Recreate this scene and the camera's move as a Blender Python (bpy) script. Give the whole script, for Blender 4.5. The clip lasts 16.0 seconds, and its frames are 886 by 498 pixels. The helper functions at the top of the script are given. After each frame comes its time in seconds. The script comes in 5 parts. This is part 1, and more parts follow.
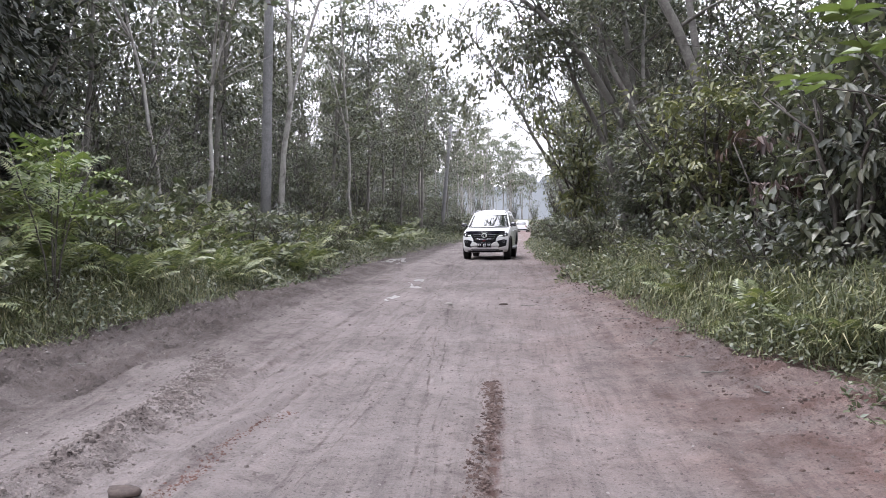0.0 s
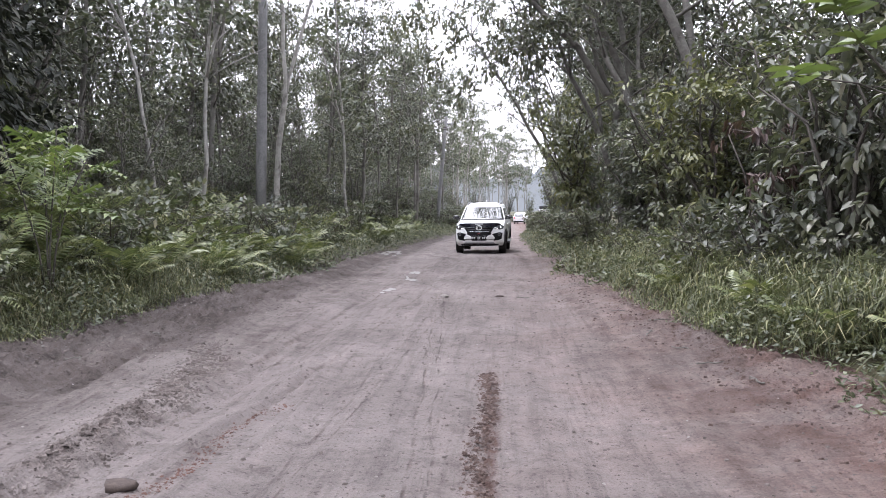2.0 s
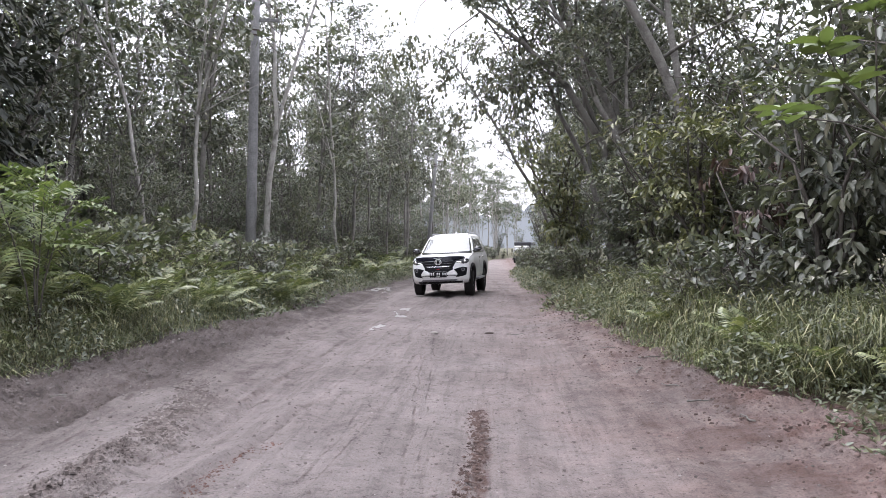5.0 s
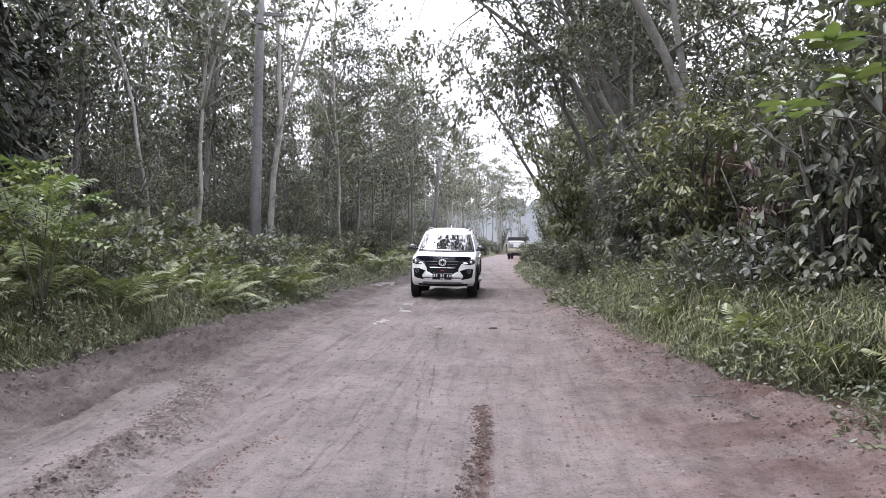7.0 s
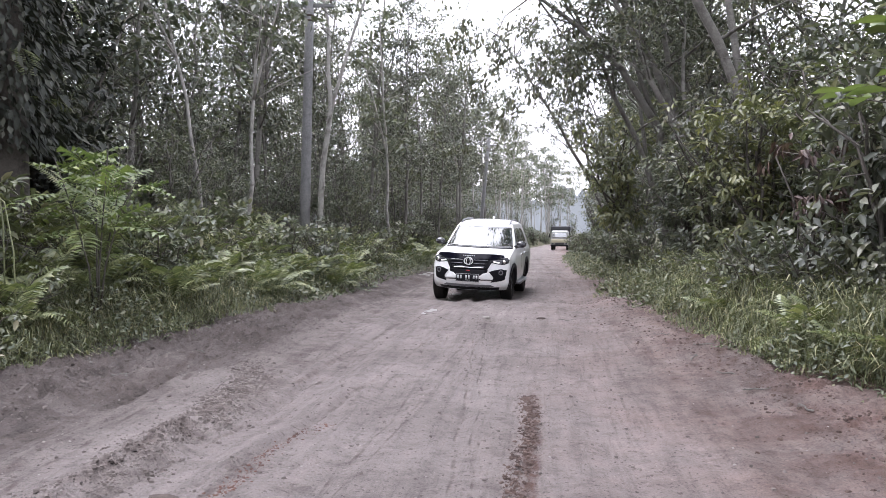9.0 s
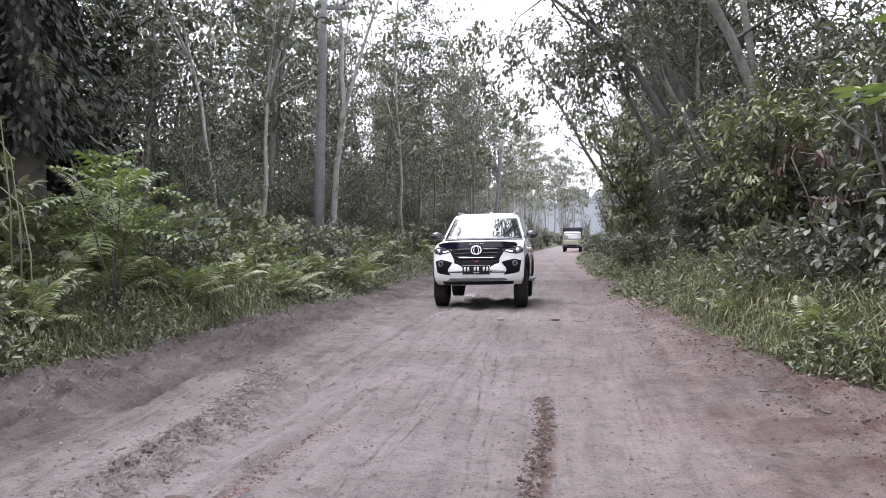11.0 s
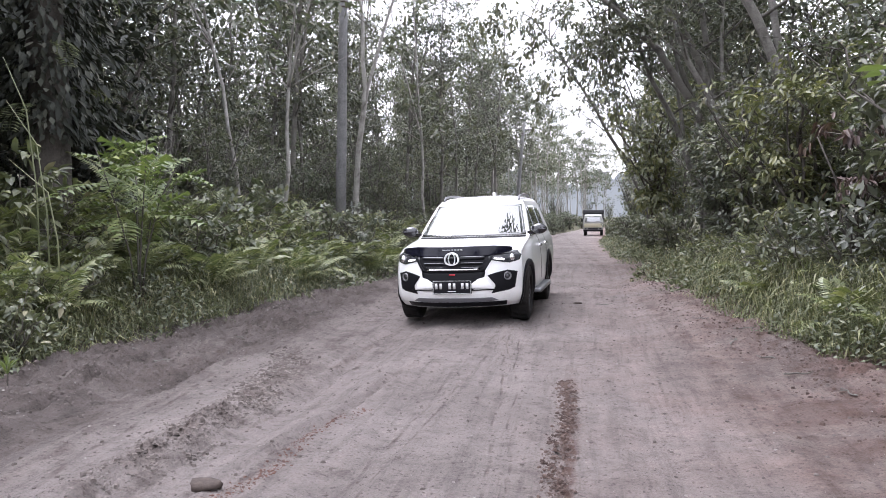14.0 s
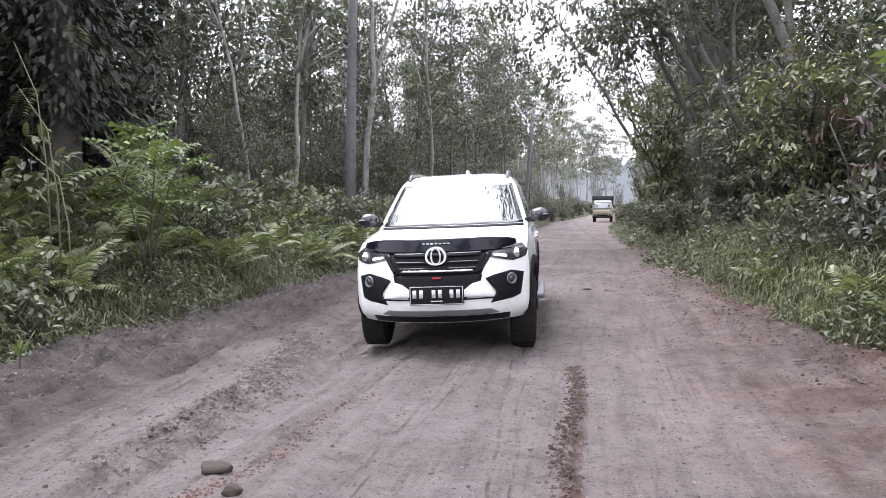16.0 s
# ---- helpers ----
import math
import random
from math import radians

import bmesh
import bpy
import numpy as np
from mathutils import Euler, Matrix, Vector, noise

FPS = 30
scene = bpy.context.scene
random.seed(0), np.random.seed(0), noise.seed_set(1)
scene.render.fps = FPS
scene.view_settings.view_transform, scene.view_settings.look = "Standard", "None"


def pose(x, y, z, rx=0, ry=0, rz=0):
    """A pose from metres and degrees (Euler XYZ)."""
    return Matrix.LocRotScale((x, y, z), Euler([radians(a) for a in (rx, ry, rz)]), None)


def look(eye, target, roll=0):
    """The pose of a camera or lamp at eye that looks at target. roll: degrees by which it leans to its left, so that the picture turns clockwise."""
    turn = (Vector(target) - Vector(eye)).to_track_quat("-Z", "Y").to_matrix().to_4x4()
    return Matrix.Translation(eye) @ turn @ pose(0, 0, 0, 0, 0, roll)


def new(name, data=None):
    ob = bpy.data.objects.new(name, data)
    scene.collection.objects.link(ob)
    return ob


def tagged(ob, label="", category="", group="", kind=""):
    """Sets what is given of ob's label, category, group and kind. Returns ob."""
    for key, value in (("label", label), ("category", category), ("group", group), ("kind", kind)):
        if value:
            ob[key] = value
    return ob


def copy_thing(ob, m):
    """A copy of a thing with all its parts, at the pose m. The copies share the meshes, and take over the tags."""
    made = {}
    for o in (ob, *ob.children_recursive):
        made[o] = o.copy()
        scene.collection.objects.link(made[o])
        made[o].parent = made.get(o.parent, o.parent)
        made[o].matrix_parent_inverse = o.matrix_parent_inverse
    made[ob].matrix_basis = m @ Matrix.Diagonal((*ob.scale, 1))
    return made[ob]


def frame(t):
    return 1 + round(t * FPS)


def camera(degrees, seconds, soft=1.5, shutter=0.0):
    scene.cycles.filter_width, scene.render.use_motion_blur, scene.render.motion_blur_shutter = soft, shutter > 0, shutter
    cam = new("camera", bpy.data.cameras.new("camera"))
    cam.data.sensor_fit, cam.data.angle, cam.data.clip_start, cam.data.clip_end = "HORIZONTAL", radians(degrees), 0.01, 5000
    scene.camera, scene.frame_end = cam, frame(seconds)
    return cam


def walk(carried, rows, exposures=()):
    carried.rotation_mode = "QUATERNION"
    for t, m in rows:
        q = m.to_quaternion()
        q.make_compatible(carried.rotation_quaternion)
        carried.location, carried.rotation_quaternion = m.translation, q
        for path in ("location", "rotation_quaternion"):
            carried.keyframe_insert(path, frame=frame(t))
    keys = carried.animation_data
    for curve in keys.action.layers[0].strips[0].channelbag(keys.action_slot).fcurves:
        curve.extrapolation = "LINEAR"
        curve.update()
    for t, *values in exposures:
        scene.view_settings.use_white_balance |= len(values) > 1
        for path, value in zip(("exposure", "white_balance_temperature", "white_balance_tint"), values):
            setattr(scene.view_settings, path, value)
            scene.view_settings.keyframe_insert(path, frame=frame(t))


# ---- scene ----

# ------------------------------------------------------------------ camera
EYE = Vector((0.0, 0.0, 1.535))


def aim(yaw, pitch, roll):
    """yaw to the right of +y, pitch up, in degrees."""
    a, b = radians(yaw), radians(pitch)
    way = Vector((math.sin(a) * math.cos(b), math.cos(a) * math.cos(b), math.sin(b)))
    return look(EYE, EYE + way * 10, roll)


cam = camera(55.2, 16.0, soft=0.6)
walk(cam, [(t, aim(y, p, r)) for t, y, p, r in (
    (0, -4.420, -2.180, -0.017), (0.5, -4.320, -2.235, 0.347), (1, -3.519, -2.710, 0.712), (1.5, -4.084, -2.751, 0.175),
    (2, -4.128, -2.700, -0.208), (2.5, -3.777, -2.215, 0.129), (3, -3.559, -1.511, 0.072), (3.5, -3.499, -0.917, 0.065),
    (4, -3.598, -0.511, 0.054), (6.3, -3.070, -0.169, -0.130), (6.5, -3.079, -0.391, 0.048), (7, -3.716, -0.576, 0.113),
    (7.5, -3.666, -0.725, 0.412), (8, -4.924, -0.882, 0.215), (8.5, -6.077, -0.846, 0.393), (9, -6.955, -1.274, 0.184),
    (9.5, -6.686, -1.405, -0.087), (9.7, -7.242, -1.113, -0.339), (11.8, -7.946, -1.289, 0.025), (12, -8.018, -1.447, 0.017),
    (12.5, -9.145, -1.999, 0.211), (13, -9.865, -2.522, -0.152), (13.5, -9.163, -2.496, -0.426), (14, -9.372, -2.263, -0.377),
    (14.5, -9.202, -2.677, -0.377), (15, -9.098, -2.855, -0.456), (15.5, -9.819, -3.086, -0.393), (16, -9.998, -3.224, -0.215),
)], exposures=[(0, 1.38, 6000, 17), (16, 1.38, 6000, 17)])

# ------------------------------------------------------------------ daylight
SUN_EL, SUN_AZ = radians(70), radians(-70)
world = bpy.data.worlds.new("sky")
scene.world = world
world.use_nodes = True
wn, wl = world.node_tree.nodes, world.node_tree.links
sky = wn.new("ShaderNodeTexSky")
sky.sky_type, sky.sun_disc = "NISHITA", False
sky.sun_elevation, sky.sun_rotation = SUN_EL, SUN_AZ
sky.dust_density = 4.0
pale = wn.new("ShaderNodeHueSaturation")
pale.inputs["Saturation"].default_value = 0.3
wl.new(sky.outputs[0], pale.inputs["Color"])
cloud = wn.new("ShaderNodeMix")
cloud.data_type = "RGBA"
cloud.inputs[0].default_value = 0.7
cloud.inputs[7].default_value = (9.2, 9.2, 9.2, 1)
wl.new(pale.outputs[0], cloud.inputs[6])
wl.new(cloud.outputs[2], wn["Background"].inputs["Color"])
wn["Background"].inputs["Strength"].default_value = 0.15
sun = new("sun", bpy.data.lights.new("sun", "SUN"))
sun.data.energy, sun.data.angle, sun.data.color = 1.8, radians(40), (1.0, 0.985, 0.96)
sun.matrix_world = look((math.sin(SUN_AZ) * 30, math.cos(SUN_AZ) * 30, 30 * math.tan(SUN_EL)), (0, 0, 0))

# ------------------------------------------------------------------ materials
def material(name, rough=0.6, metal=0.0, color=(0.5, 0.5, 0.5), spec=0.5):
    m = bpy.data.materials.new(name)
    m.use_nodes = True
    b = m.node_tree.nodes["Principled BSDF"]
    b.inputs["Base Color"].default_value = (*color, 1)
    b.inputs["Roughness"].default_value = rough
    b.inputs["Metallic"].default_value = metal
    b.inputs["Specular IOR Level"].default_value = spec
    return m, m.node_tree.nodes, m.node_tree.links, b


def noise_node(n, l, scale, detail=4.0, rough=0.6, coords=None, distort=0.0):
    t = n.new("ShaderNodeTexNoise")
    t.inputs["Scale"].default_value = scale
    t.inputs["Detail"].default_value = detail
    t.inputs["Roughness"].default_value = rough
    t.inputs["Distortion"].default_value = distort
    if coords is not None:
        l.new(coords, t.inputs["Vector"])
    return t.outputs["Fac"]


def ramp(n, l, fac, stops):
    r = n.new("ShaderNodeValToRGB")
    e = r.color_ramp.elements
    while len(e) < len(stops):
        e.new(0.5)
    for k, (p, c) in zip(e, stops):
        k.position, k.color = p, (*c, 1)
    l.new(fac, r.inputs[0])
    return r.outputs[0]


def mix(n, l, fac, a, b, kind="MIX"):
    x = n.new("ShaderNodeMix")
    x.data_type, x.blend_type = "RGBA", kind
    for sock, v in ((x.inputs[0], fac), (x.inputs[6], a), (x.inputs[7], b)):
        if isinstance(v, (int, float)):
            sock.default_value = v
        elif isinstance(v, tuple):
            sock.default_value = (*v, 1)
        else:
            l.new(v, sock)
    return x.outputs[2]


def bump(n, l, b, height, strength, dist):
    k = n.new("ShaderNodeBump")
    k.inputs["Strength"].default_value = strength
    k.inputs["Distance"].default_value = dist
    l.new(height, k.inputs["Height"])
    l.new(k.outputs[0], b.inputs["Normal"])


def leaf_material(name, stops, rough=0.42, through_light=0.25, spec=0.5):
    m, n, l, b = material(name, rough, spec=spec)
    geo = n.new("ShaderNodeNewGeometry")
    co = n.new("ShaderNodeTexCoord").outputs["Object"]
    stops = [(p, (0.97 * r + 0.05 * g, 1.02 * g, 0.95 * v + 0.06 * g)) for p, (r, g, v) in stops]
    c = ramp(n, l, geo.outputs["Random Per Island"], stops)
    blot = noise_node(n, l, 1.3, 3, 0.6, co)
    c = mix(n, l, 0.35, c, ramp(n, l, blot, [(0.35, (0.45, 0.45, 0.45)), (0.65, (1, 1, 1))]), "MULTIPLY")
    info = n.new("ShaderNodeObjectInfo")
    c = mix(n, l, 0.5, c, ramp(n, l, info.outputs["Random"], [(0, (0.7, 0.75, 0.75)), (0.5, (1, 1, 1)), (1, (1.0, 0.95, 0.7))]), "MULTIPLY")
    l.new(c, b.inputs["Base Color"])
    if through_light:
        tr = n.new("ShaderNodeBsdfTranslucent")
        l.new(mix(n, l, 1.0, c, (1.0, 1.1, 0.62), "MULTIPLY"), tr.inputs["Color"])
        ms = n.new("ShaderNodeMixShader")
        ms.inputs[0].default_value = through_light
        l.new(b.outputs[0], ms.inputs[1])
        l.new(tr.outputs[0], ms.inputs[2])
        l.new(ms.outputs[0], n["Material Output"].inputs["Surface"])
    return m


LEAF_DARK = leaf_material("dark_leaf", [(0, (0.062, 0.068, 0.055)), (0.5, (0.10, 0.107, 0.083)), (0.85, (0.142, 0.148, 0.115)), (1, (0.22, 0.21, 0.165))])
# darkest leaf tone, used on the old tree and the thickets by it
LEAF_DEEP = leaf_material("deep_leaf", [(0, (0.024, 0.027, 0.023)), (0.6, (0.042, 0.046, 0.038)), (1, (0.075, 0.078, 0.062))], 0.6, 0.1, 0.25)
LEAF_MID = leaf_material("mid_leaf", [(0, (0.074, 0.086, 0.056)), (0.6, (0.115, 0.128, 0.078)), (0.9, (0.16, 0.17, 0.10)), (1, (0.22, 0.20, 0.13))])
LEAF_YELLOW = leaf_material("yellowish_leaf", [(0, (0.09, 0.10, 0.055)), (0.6, (0.14, 0.15, 0.075)), (1, (0.22, 0.215, 0.10))])
LEAF_LIGHT = leaf_material("light_leaf", [(0, (0.09, 0.125, 0.045)), (0.6, (0.14, 0.18, 0.06)), (1, (0.22, 0.25, 0.09))], 0.4, 0.3)
# paler leaf for scrub and far trees, distance haze put into the colour
LEAF_HAZED = leaf_material("hazed_leaf", [(0, (0.085, 0.095, 0.075)), (0.6, (0.135, 0.145, 0.115)), (1, (0.20, 0.20, 0.16))], 0.5, 0.3)
LEAF_RED = leaf_material("withered_leaf", [(0, (0.05, 0.03, 0.027)), (0.6, (0.09, 0.05, 0.042)), (1, (0.15, 0.10, 0.075))], 0.6, 0.1)
FERN = leaf_material("fern_green", [(0, (0.095, 0.115, 0.05)), (0.7, (0.165, 0.19, 0.08)), (1, (0.28, 0.285, 0.15))], 0.45, 0.25)
GRASS = leaf_material("grass_green", [(0, (0.07, 0.08, 0.042)), (0.5, (0.125, 0.138, 0.066)), (0.85, (0.20, 0.205, 0.105)), (1, (0.32, 0.30, 0.19))], 0.45, 0.2)


def bark_material(name, dark, light):
    m, n, l, b = material(name, 0.85, spec=0.2)
    co = n.new("ShaderNodeTexCoord").outputs["Object"]
    a = noise_node(n, l, 3.0, 6, 0.65, co, 0.6)
    f = noise_node(n, l, 24.0, 4, 0.6, co)
    c = ramp(n, l, a, [(0.3, dark), (0.55, light), (0.75, tuple(0.75 * v for v in light))])
    c = mix(n, l, 0.5, c, ramp(n, l, f, [(0.3, (0.5, 0.5, 0.5)), (0.7, (1, 1, 1))]), "MULTIPLY")
    l.new(c, b.inputs["Base Color"])
    bump(n, l, b, f, 0.6, 0.02)
    return m


BARK = bark_material("grey_bark", (0.07, 0.065, 0.058), (0.18, 0.17, 0.155))
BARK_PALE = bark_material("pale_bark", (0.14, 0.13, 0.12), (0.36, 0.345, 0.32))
BARK_DARK = bark_material("dark_bark", (0.03, 0.027, 0.024), (0.09, 0.08, 0.07))
CONCRETE = bark_material("weathered_concrete", (0.14, 0.138, 0.14), (0.21, 0.207, 0.207))


# x at y0, slope, y0 and half width of darkened tyre lines and bands
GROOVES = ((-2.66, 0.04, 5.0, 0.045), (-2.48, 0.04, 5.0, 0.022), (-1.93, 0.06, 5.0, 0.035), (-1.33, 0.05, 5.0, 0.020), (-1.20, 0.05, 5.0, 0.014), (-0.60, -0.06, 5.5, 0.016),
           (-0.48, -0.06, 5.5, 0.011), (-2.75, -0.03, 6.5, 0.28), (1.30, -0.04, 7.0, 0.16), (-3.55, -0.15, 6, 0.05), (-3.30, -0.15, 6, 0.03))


def soil_material():
    m, n, l, b = material("packed_clay", 0.9, spec=0.25)
    co = n.new("ShaderNodeTexCoord").outputs["Object"]
    sep = n.new("ShaderNodeSeparateXYZ")
    l.new(co, sep.inputs[0])
    stretch = n.new("ShaderNodeMapping")
    stretch.inputs["Scale"].default_value = (1.0, 0.16, 1.0)
    l.new(co, stretch.inputs[0])
    big = noise_node(n, l, 0.45, 5, 0.6, co)
    along = noise_node(n, l, 2.6, 5, 0.65, stretch.outputs[0], 0.3)
    mid = noise_node(n, l, 5.0, 6, 0.7, co)
    fine = noise_node(n, l, 60.0, 4, 0.7, co)
    c = ramp(n, l, big, [(0.3, (0.15, 0.129, 0.123)), (0.5, (0.20, 0.174, 0.167)), (0.7, (0.245, 0.217, 0.209))])
    c = mix(n, l, 0.32, c, ramp(n, l, along, [(0.32, (0.45, 0.43, 0.43)), (0.5, (0.95, 0.94, 0.93)), (0.66, (1.25, 1.23, 1.22))]), "MULTIPLY")
    c = mix(n, l, 0.42, c, ramp(n, l, mid, [(0.36, (0.52, 0.49, 0.47)), (0.48, (1, 1, 1)), (0.64, (1.2, 1.18, 1.16))]), "MULTIPLY")
    # redder laterite towards the east bank
    side = n.new("ShaderNodeMapRange")
    side.inputs[1].default_value, side.inputs[2].default_value = -0.6, 1.6
    l.new(sep.outputs[0], side.inputs[0])
    patch = n.new("ShaderNodeMath")
    patch.operation = "MULTIPLY"
    l.new(side.outputs[0], patch.inputs[0])
    l.new(ramp(n, l, noise_node(n, l, 0.8, 5, 0.6, co), [(0.35, (0.15, 0.15, 0.15)), (0.65, (0.95, 0.95, 0.95))]), patch.inputs[1])
    c = mix(n, l, patch.outputs[0], c, mix(n, l, 0.9, c, (1.07, 0.91, 0.87), "MULTIPLY"))
    c = mix(n, l, 0.8, c, ramp(n, l, fine, [(0.25, (0.55, 0.53, 0.52)), (0.5, (1, 1, 1)), (0.8, (1.25, 1.23, 1.2))]), "MULTIPLY")
    # drawn-out tyre streaks, dark specks and pale grit
    thin = n.new("ShaderNodeMapping")
    thin.inputs["Scale"].default_value = (1.0, 0.05, 1.0)
    l.new(co, thin.inputs[0])
    streak = noise_node(n, l, 11.0, 6, 0.7, thin.outputs[0], 0.2)
    c = mix(n, l, 0.4, c, ramp(n, l, streak, [(0.40, (0.60, 0.58, 0.57)), (0.47, (1, 1, 1)), (0.60, (1.12, 1.11, 1.1))]), "MULTIPLY")
    speck = noise_node(n, l, 26.0, 3, 0.6, co)
    c = mix(n, l, 0.8, c, ramp(n, l, speck, [(0.30, (1.4, 1.38, 1.36)), (0.36, (1, 1, 1)), (0.60, (1, 1, 1)), (0.66, (0.5, 0.47, 0.46))]), "MULTIPLY")
    blot = noise_node(n, l, 1.7, 6, 0.75, co, 0.8)
    c = mix(n, l, 0.45, c, ramp(n, l, blot, [(0.36, (0.58, 0.55, 0.54)), (0.45, (1, 1, 1))]), "MULTIPLY")
    # broken bands of darker clay colour along these lines, also lowered in the bump
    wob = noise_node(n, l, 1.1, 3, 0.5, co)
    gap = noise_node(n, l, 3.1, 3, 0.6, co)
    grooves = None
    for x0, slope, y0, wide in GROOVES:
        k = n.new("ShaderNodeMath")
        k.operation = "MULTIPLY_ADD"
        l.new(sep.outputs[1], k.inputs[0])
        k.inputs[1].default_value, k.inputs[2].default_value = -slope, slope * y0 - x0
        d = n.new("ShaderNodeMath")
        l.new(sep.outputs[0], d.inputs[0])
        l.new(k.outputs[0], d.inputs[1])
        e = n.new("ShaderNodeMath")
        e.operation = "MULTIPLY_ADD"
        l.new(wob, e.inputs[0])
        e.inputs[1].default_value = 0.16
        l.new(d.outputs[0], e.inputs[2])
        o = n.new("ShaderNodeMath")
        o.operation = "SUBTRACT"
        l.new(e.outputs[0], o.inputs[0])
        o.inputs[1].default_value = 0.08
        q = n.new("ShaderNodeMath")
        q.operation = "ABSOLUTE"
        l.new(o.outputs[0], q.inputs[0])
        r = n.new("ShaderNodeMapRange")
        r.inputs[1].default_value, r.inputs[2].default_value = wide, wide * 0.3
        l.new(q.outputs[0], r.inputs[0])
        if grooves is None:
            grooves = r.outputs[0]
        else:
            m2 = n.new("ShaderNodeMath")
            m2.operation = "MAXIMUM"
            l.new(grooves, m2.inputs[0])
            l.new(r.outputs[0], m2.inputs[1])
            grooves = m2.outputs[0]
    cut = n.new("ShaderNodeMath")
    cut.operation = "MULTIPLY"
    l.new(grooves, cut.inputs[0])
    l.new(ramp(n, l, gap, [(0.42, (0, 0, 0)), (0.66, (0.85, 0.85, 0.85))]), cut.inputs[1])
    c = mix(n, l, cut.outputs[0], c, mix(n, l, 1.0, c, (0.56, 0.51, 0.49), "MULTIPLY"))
    # broken reddish strip between the wheel tracks
    near = n.new("ShaderNodeMapRange")
    near.inputs[1].default_value, near.inputs[2].default_value = 8.6, 6.2
    l.new(sep.outputs[1], near.inputs[0])
    sway = n.new("ShaderNodeMath")
    sway.operation = "MULTIPLY_ADD"
    l.new(noise_node(n, l, 2.6, 4, 0.65, co), sway.inputs[0])
    sway.inputs[1].default_value = 0.24
    l.new(sep.outputs[0], sway.inputs[2])
    off = n.new("ShaderNodeMath")
    off.inputs[1].default_value = -0.02
    l.new(sway.outputs[0], off.inputs[0])
    dist = n.new("ShaderNodeMath")
    dist.operation = "ABSOLUTE"
    l.new(off.outputs[0], dist.inputs[0])
    band = n.new("ShaderNodeMapRange")
    band.inputs[1].default_value, band.inputs[2].default_value = 0.075, 0.03
    l.new(dist.outputs[0], band.inputs[0])
    strip = n.new("ShaderNodeMath")
    strip.operation = "MULTIPLY"
    l.new(near.outputs[0], strip.inputs[0])
    l.new(band.outputs[0], strip.inputs[1])
    rag = n.new("ShaderNodeMath")
    rag.operation = "MULTIPLY"
    l.new(strip.outputs[0], rag.inputs[0])
    l.new(ramp(n, l, noise_node(n, l, 9.0, 5, 0.7, co), [(0.35, (0.1, 0.1, 0.1)), (0.55, (1, 1, 1))]), rag.inputs[1])
    c = mix(n, l, rag.outputs[0], c, mix(n, l, 1.0, c, (0.47, 0.34, 0.30), "MULTIPLY"))
    # dark churned earth along the west shoulder
    west = n.new("ShaderNodeMapRange")
    west.inputs[1].default_value, west.inputs[2].default_value = -3.0, -3.8
    l.new(sep.outputs[0], west.inputs[0])
    wet = n.new("ShaderNodeMath")
    wet.operation = "MULTIPLY"
    l.new(west.outputs[0], wet.inputs[0])
    l.new(ramp(n, l, noise_node(n, l, 1.1, 6, 0.7, co, 0.5), [(0.3, (0.35, 0.35, 0.35)), (0.6, (1, 1, 1))]), wet.inputs[1])
    c = mix(n, l, wet.outputs[0], c, mix(n, l, 1.0, c, (0.41, 0.385, 0.37), "MULTIPLY"))
    # darker crumbly red earth on the east bank
    east = n.new("ShaderNodeMapRange")
    east.inputs[1].default_value, east.inputs[2].default_value = 0.9, 2.0
    l.new(sep.outputs[0], east.inputs[0])
    bank = n.new("ShaderNodeMath")
    bank.operation = "MULTIPLY"
    l.new(east.outputs[0], bank.inputs[0])
    l.new(ramp(n, l, noise_node(n, l, 1.9, 6, 0.7, co, 0.5), [(0.35, (0.1, 0.1, 0.1)), (0.6, (1, 1, 1))]), bank.inputs[1])
    c = mix(n, l, bank.outputs[0], c, mix(n, l, 1.0, c, (0.57, 0.465, 0.43), "MULTIPLY"))
    l.new(c, b.inputs["Base Color"])
    add = n.new("ShaderNodeMath")
    add.operation = "MULTIPLY_ADD"
    l.new(mid, add.inputs[0])
    add.inputs[1].default_value = 1.3
    l.new(fine, add.inputs[2])
    low = n.new("ShaderNodeMath")
    low.operation = "MULTIPLY_ADD"
    l.new(cut.outputs[0], low.inputs[0])
    low.inputs[1].default_value = -0.7
    l.new(add.outputs[0], low.inputs[2])
    bump(n, l, b, low.outputs[0], 1.0, 0.05)
    return m


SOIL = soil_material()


def litter_material():
    m, n, l, b = material("leaf_litter", 0.9, spec=0.2)
    co = n.new("ShaderNodeTexCoord").outputs["Object"]
    a = noise_node(n, l, 1.2, 5, 0.6, co)
    f = noise_node(n, l, 14.0, 5, 0.7, co)
    c = ramp(n, l, a, [(0.3, (0.05, 0.045, 0.03)), (0.55, (0.09, 0.085, 0.05)), (0.7, (0.07, 0.085, 0.04))])
    c = mix(n, l, 0.7, c, ramp(n, l, f, [(0.3, (0.4, 0.4, 0.4)), (0.7, (1.3, 1.25, 1.2))]), "MULTIPLY")
    l.new(c, b.inputs["Base Color"])
    bump(n, l, b, f, 0.8, 0.05)
    return m


LITTER = litter_material()
STONE = bark_material("clay_stone", (0.035, 0.028, 0.026), (0.085, 0.066, 0.058))
PEBBLE = bark_material("pale_pebble", (0.16, 0.14, 0.13), (0.34, 0.31, 0.29))
WATER = material("puddle_water", 0.28, 0.0, (0.18, 0.165, 0.158), 1.0)[0]


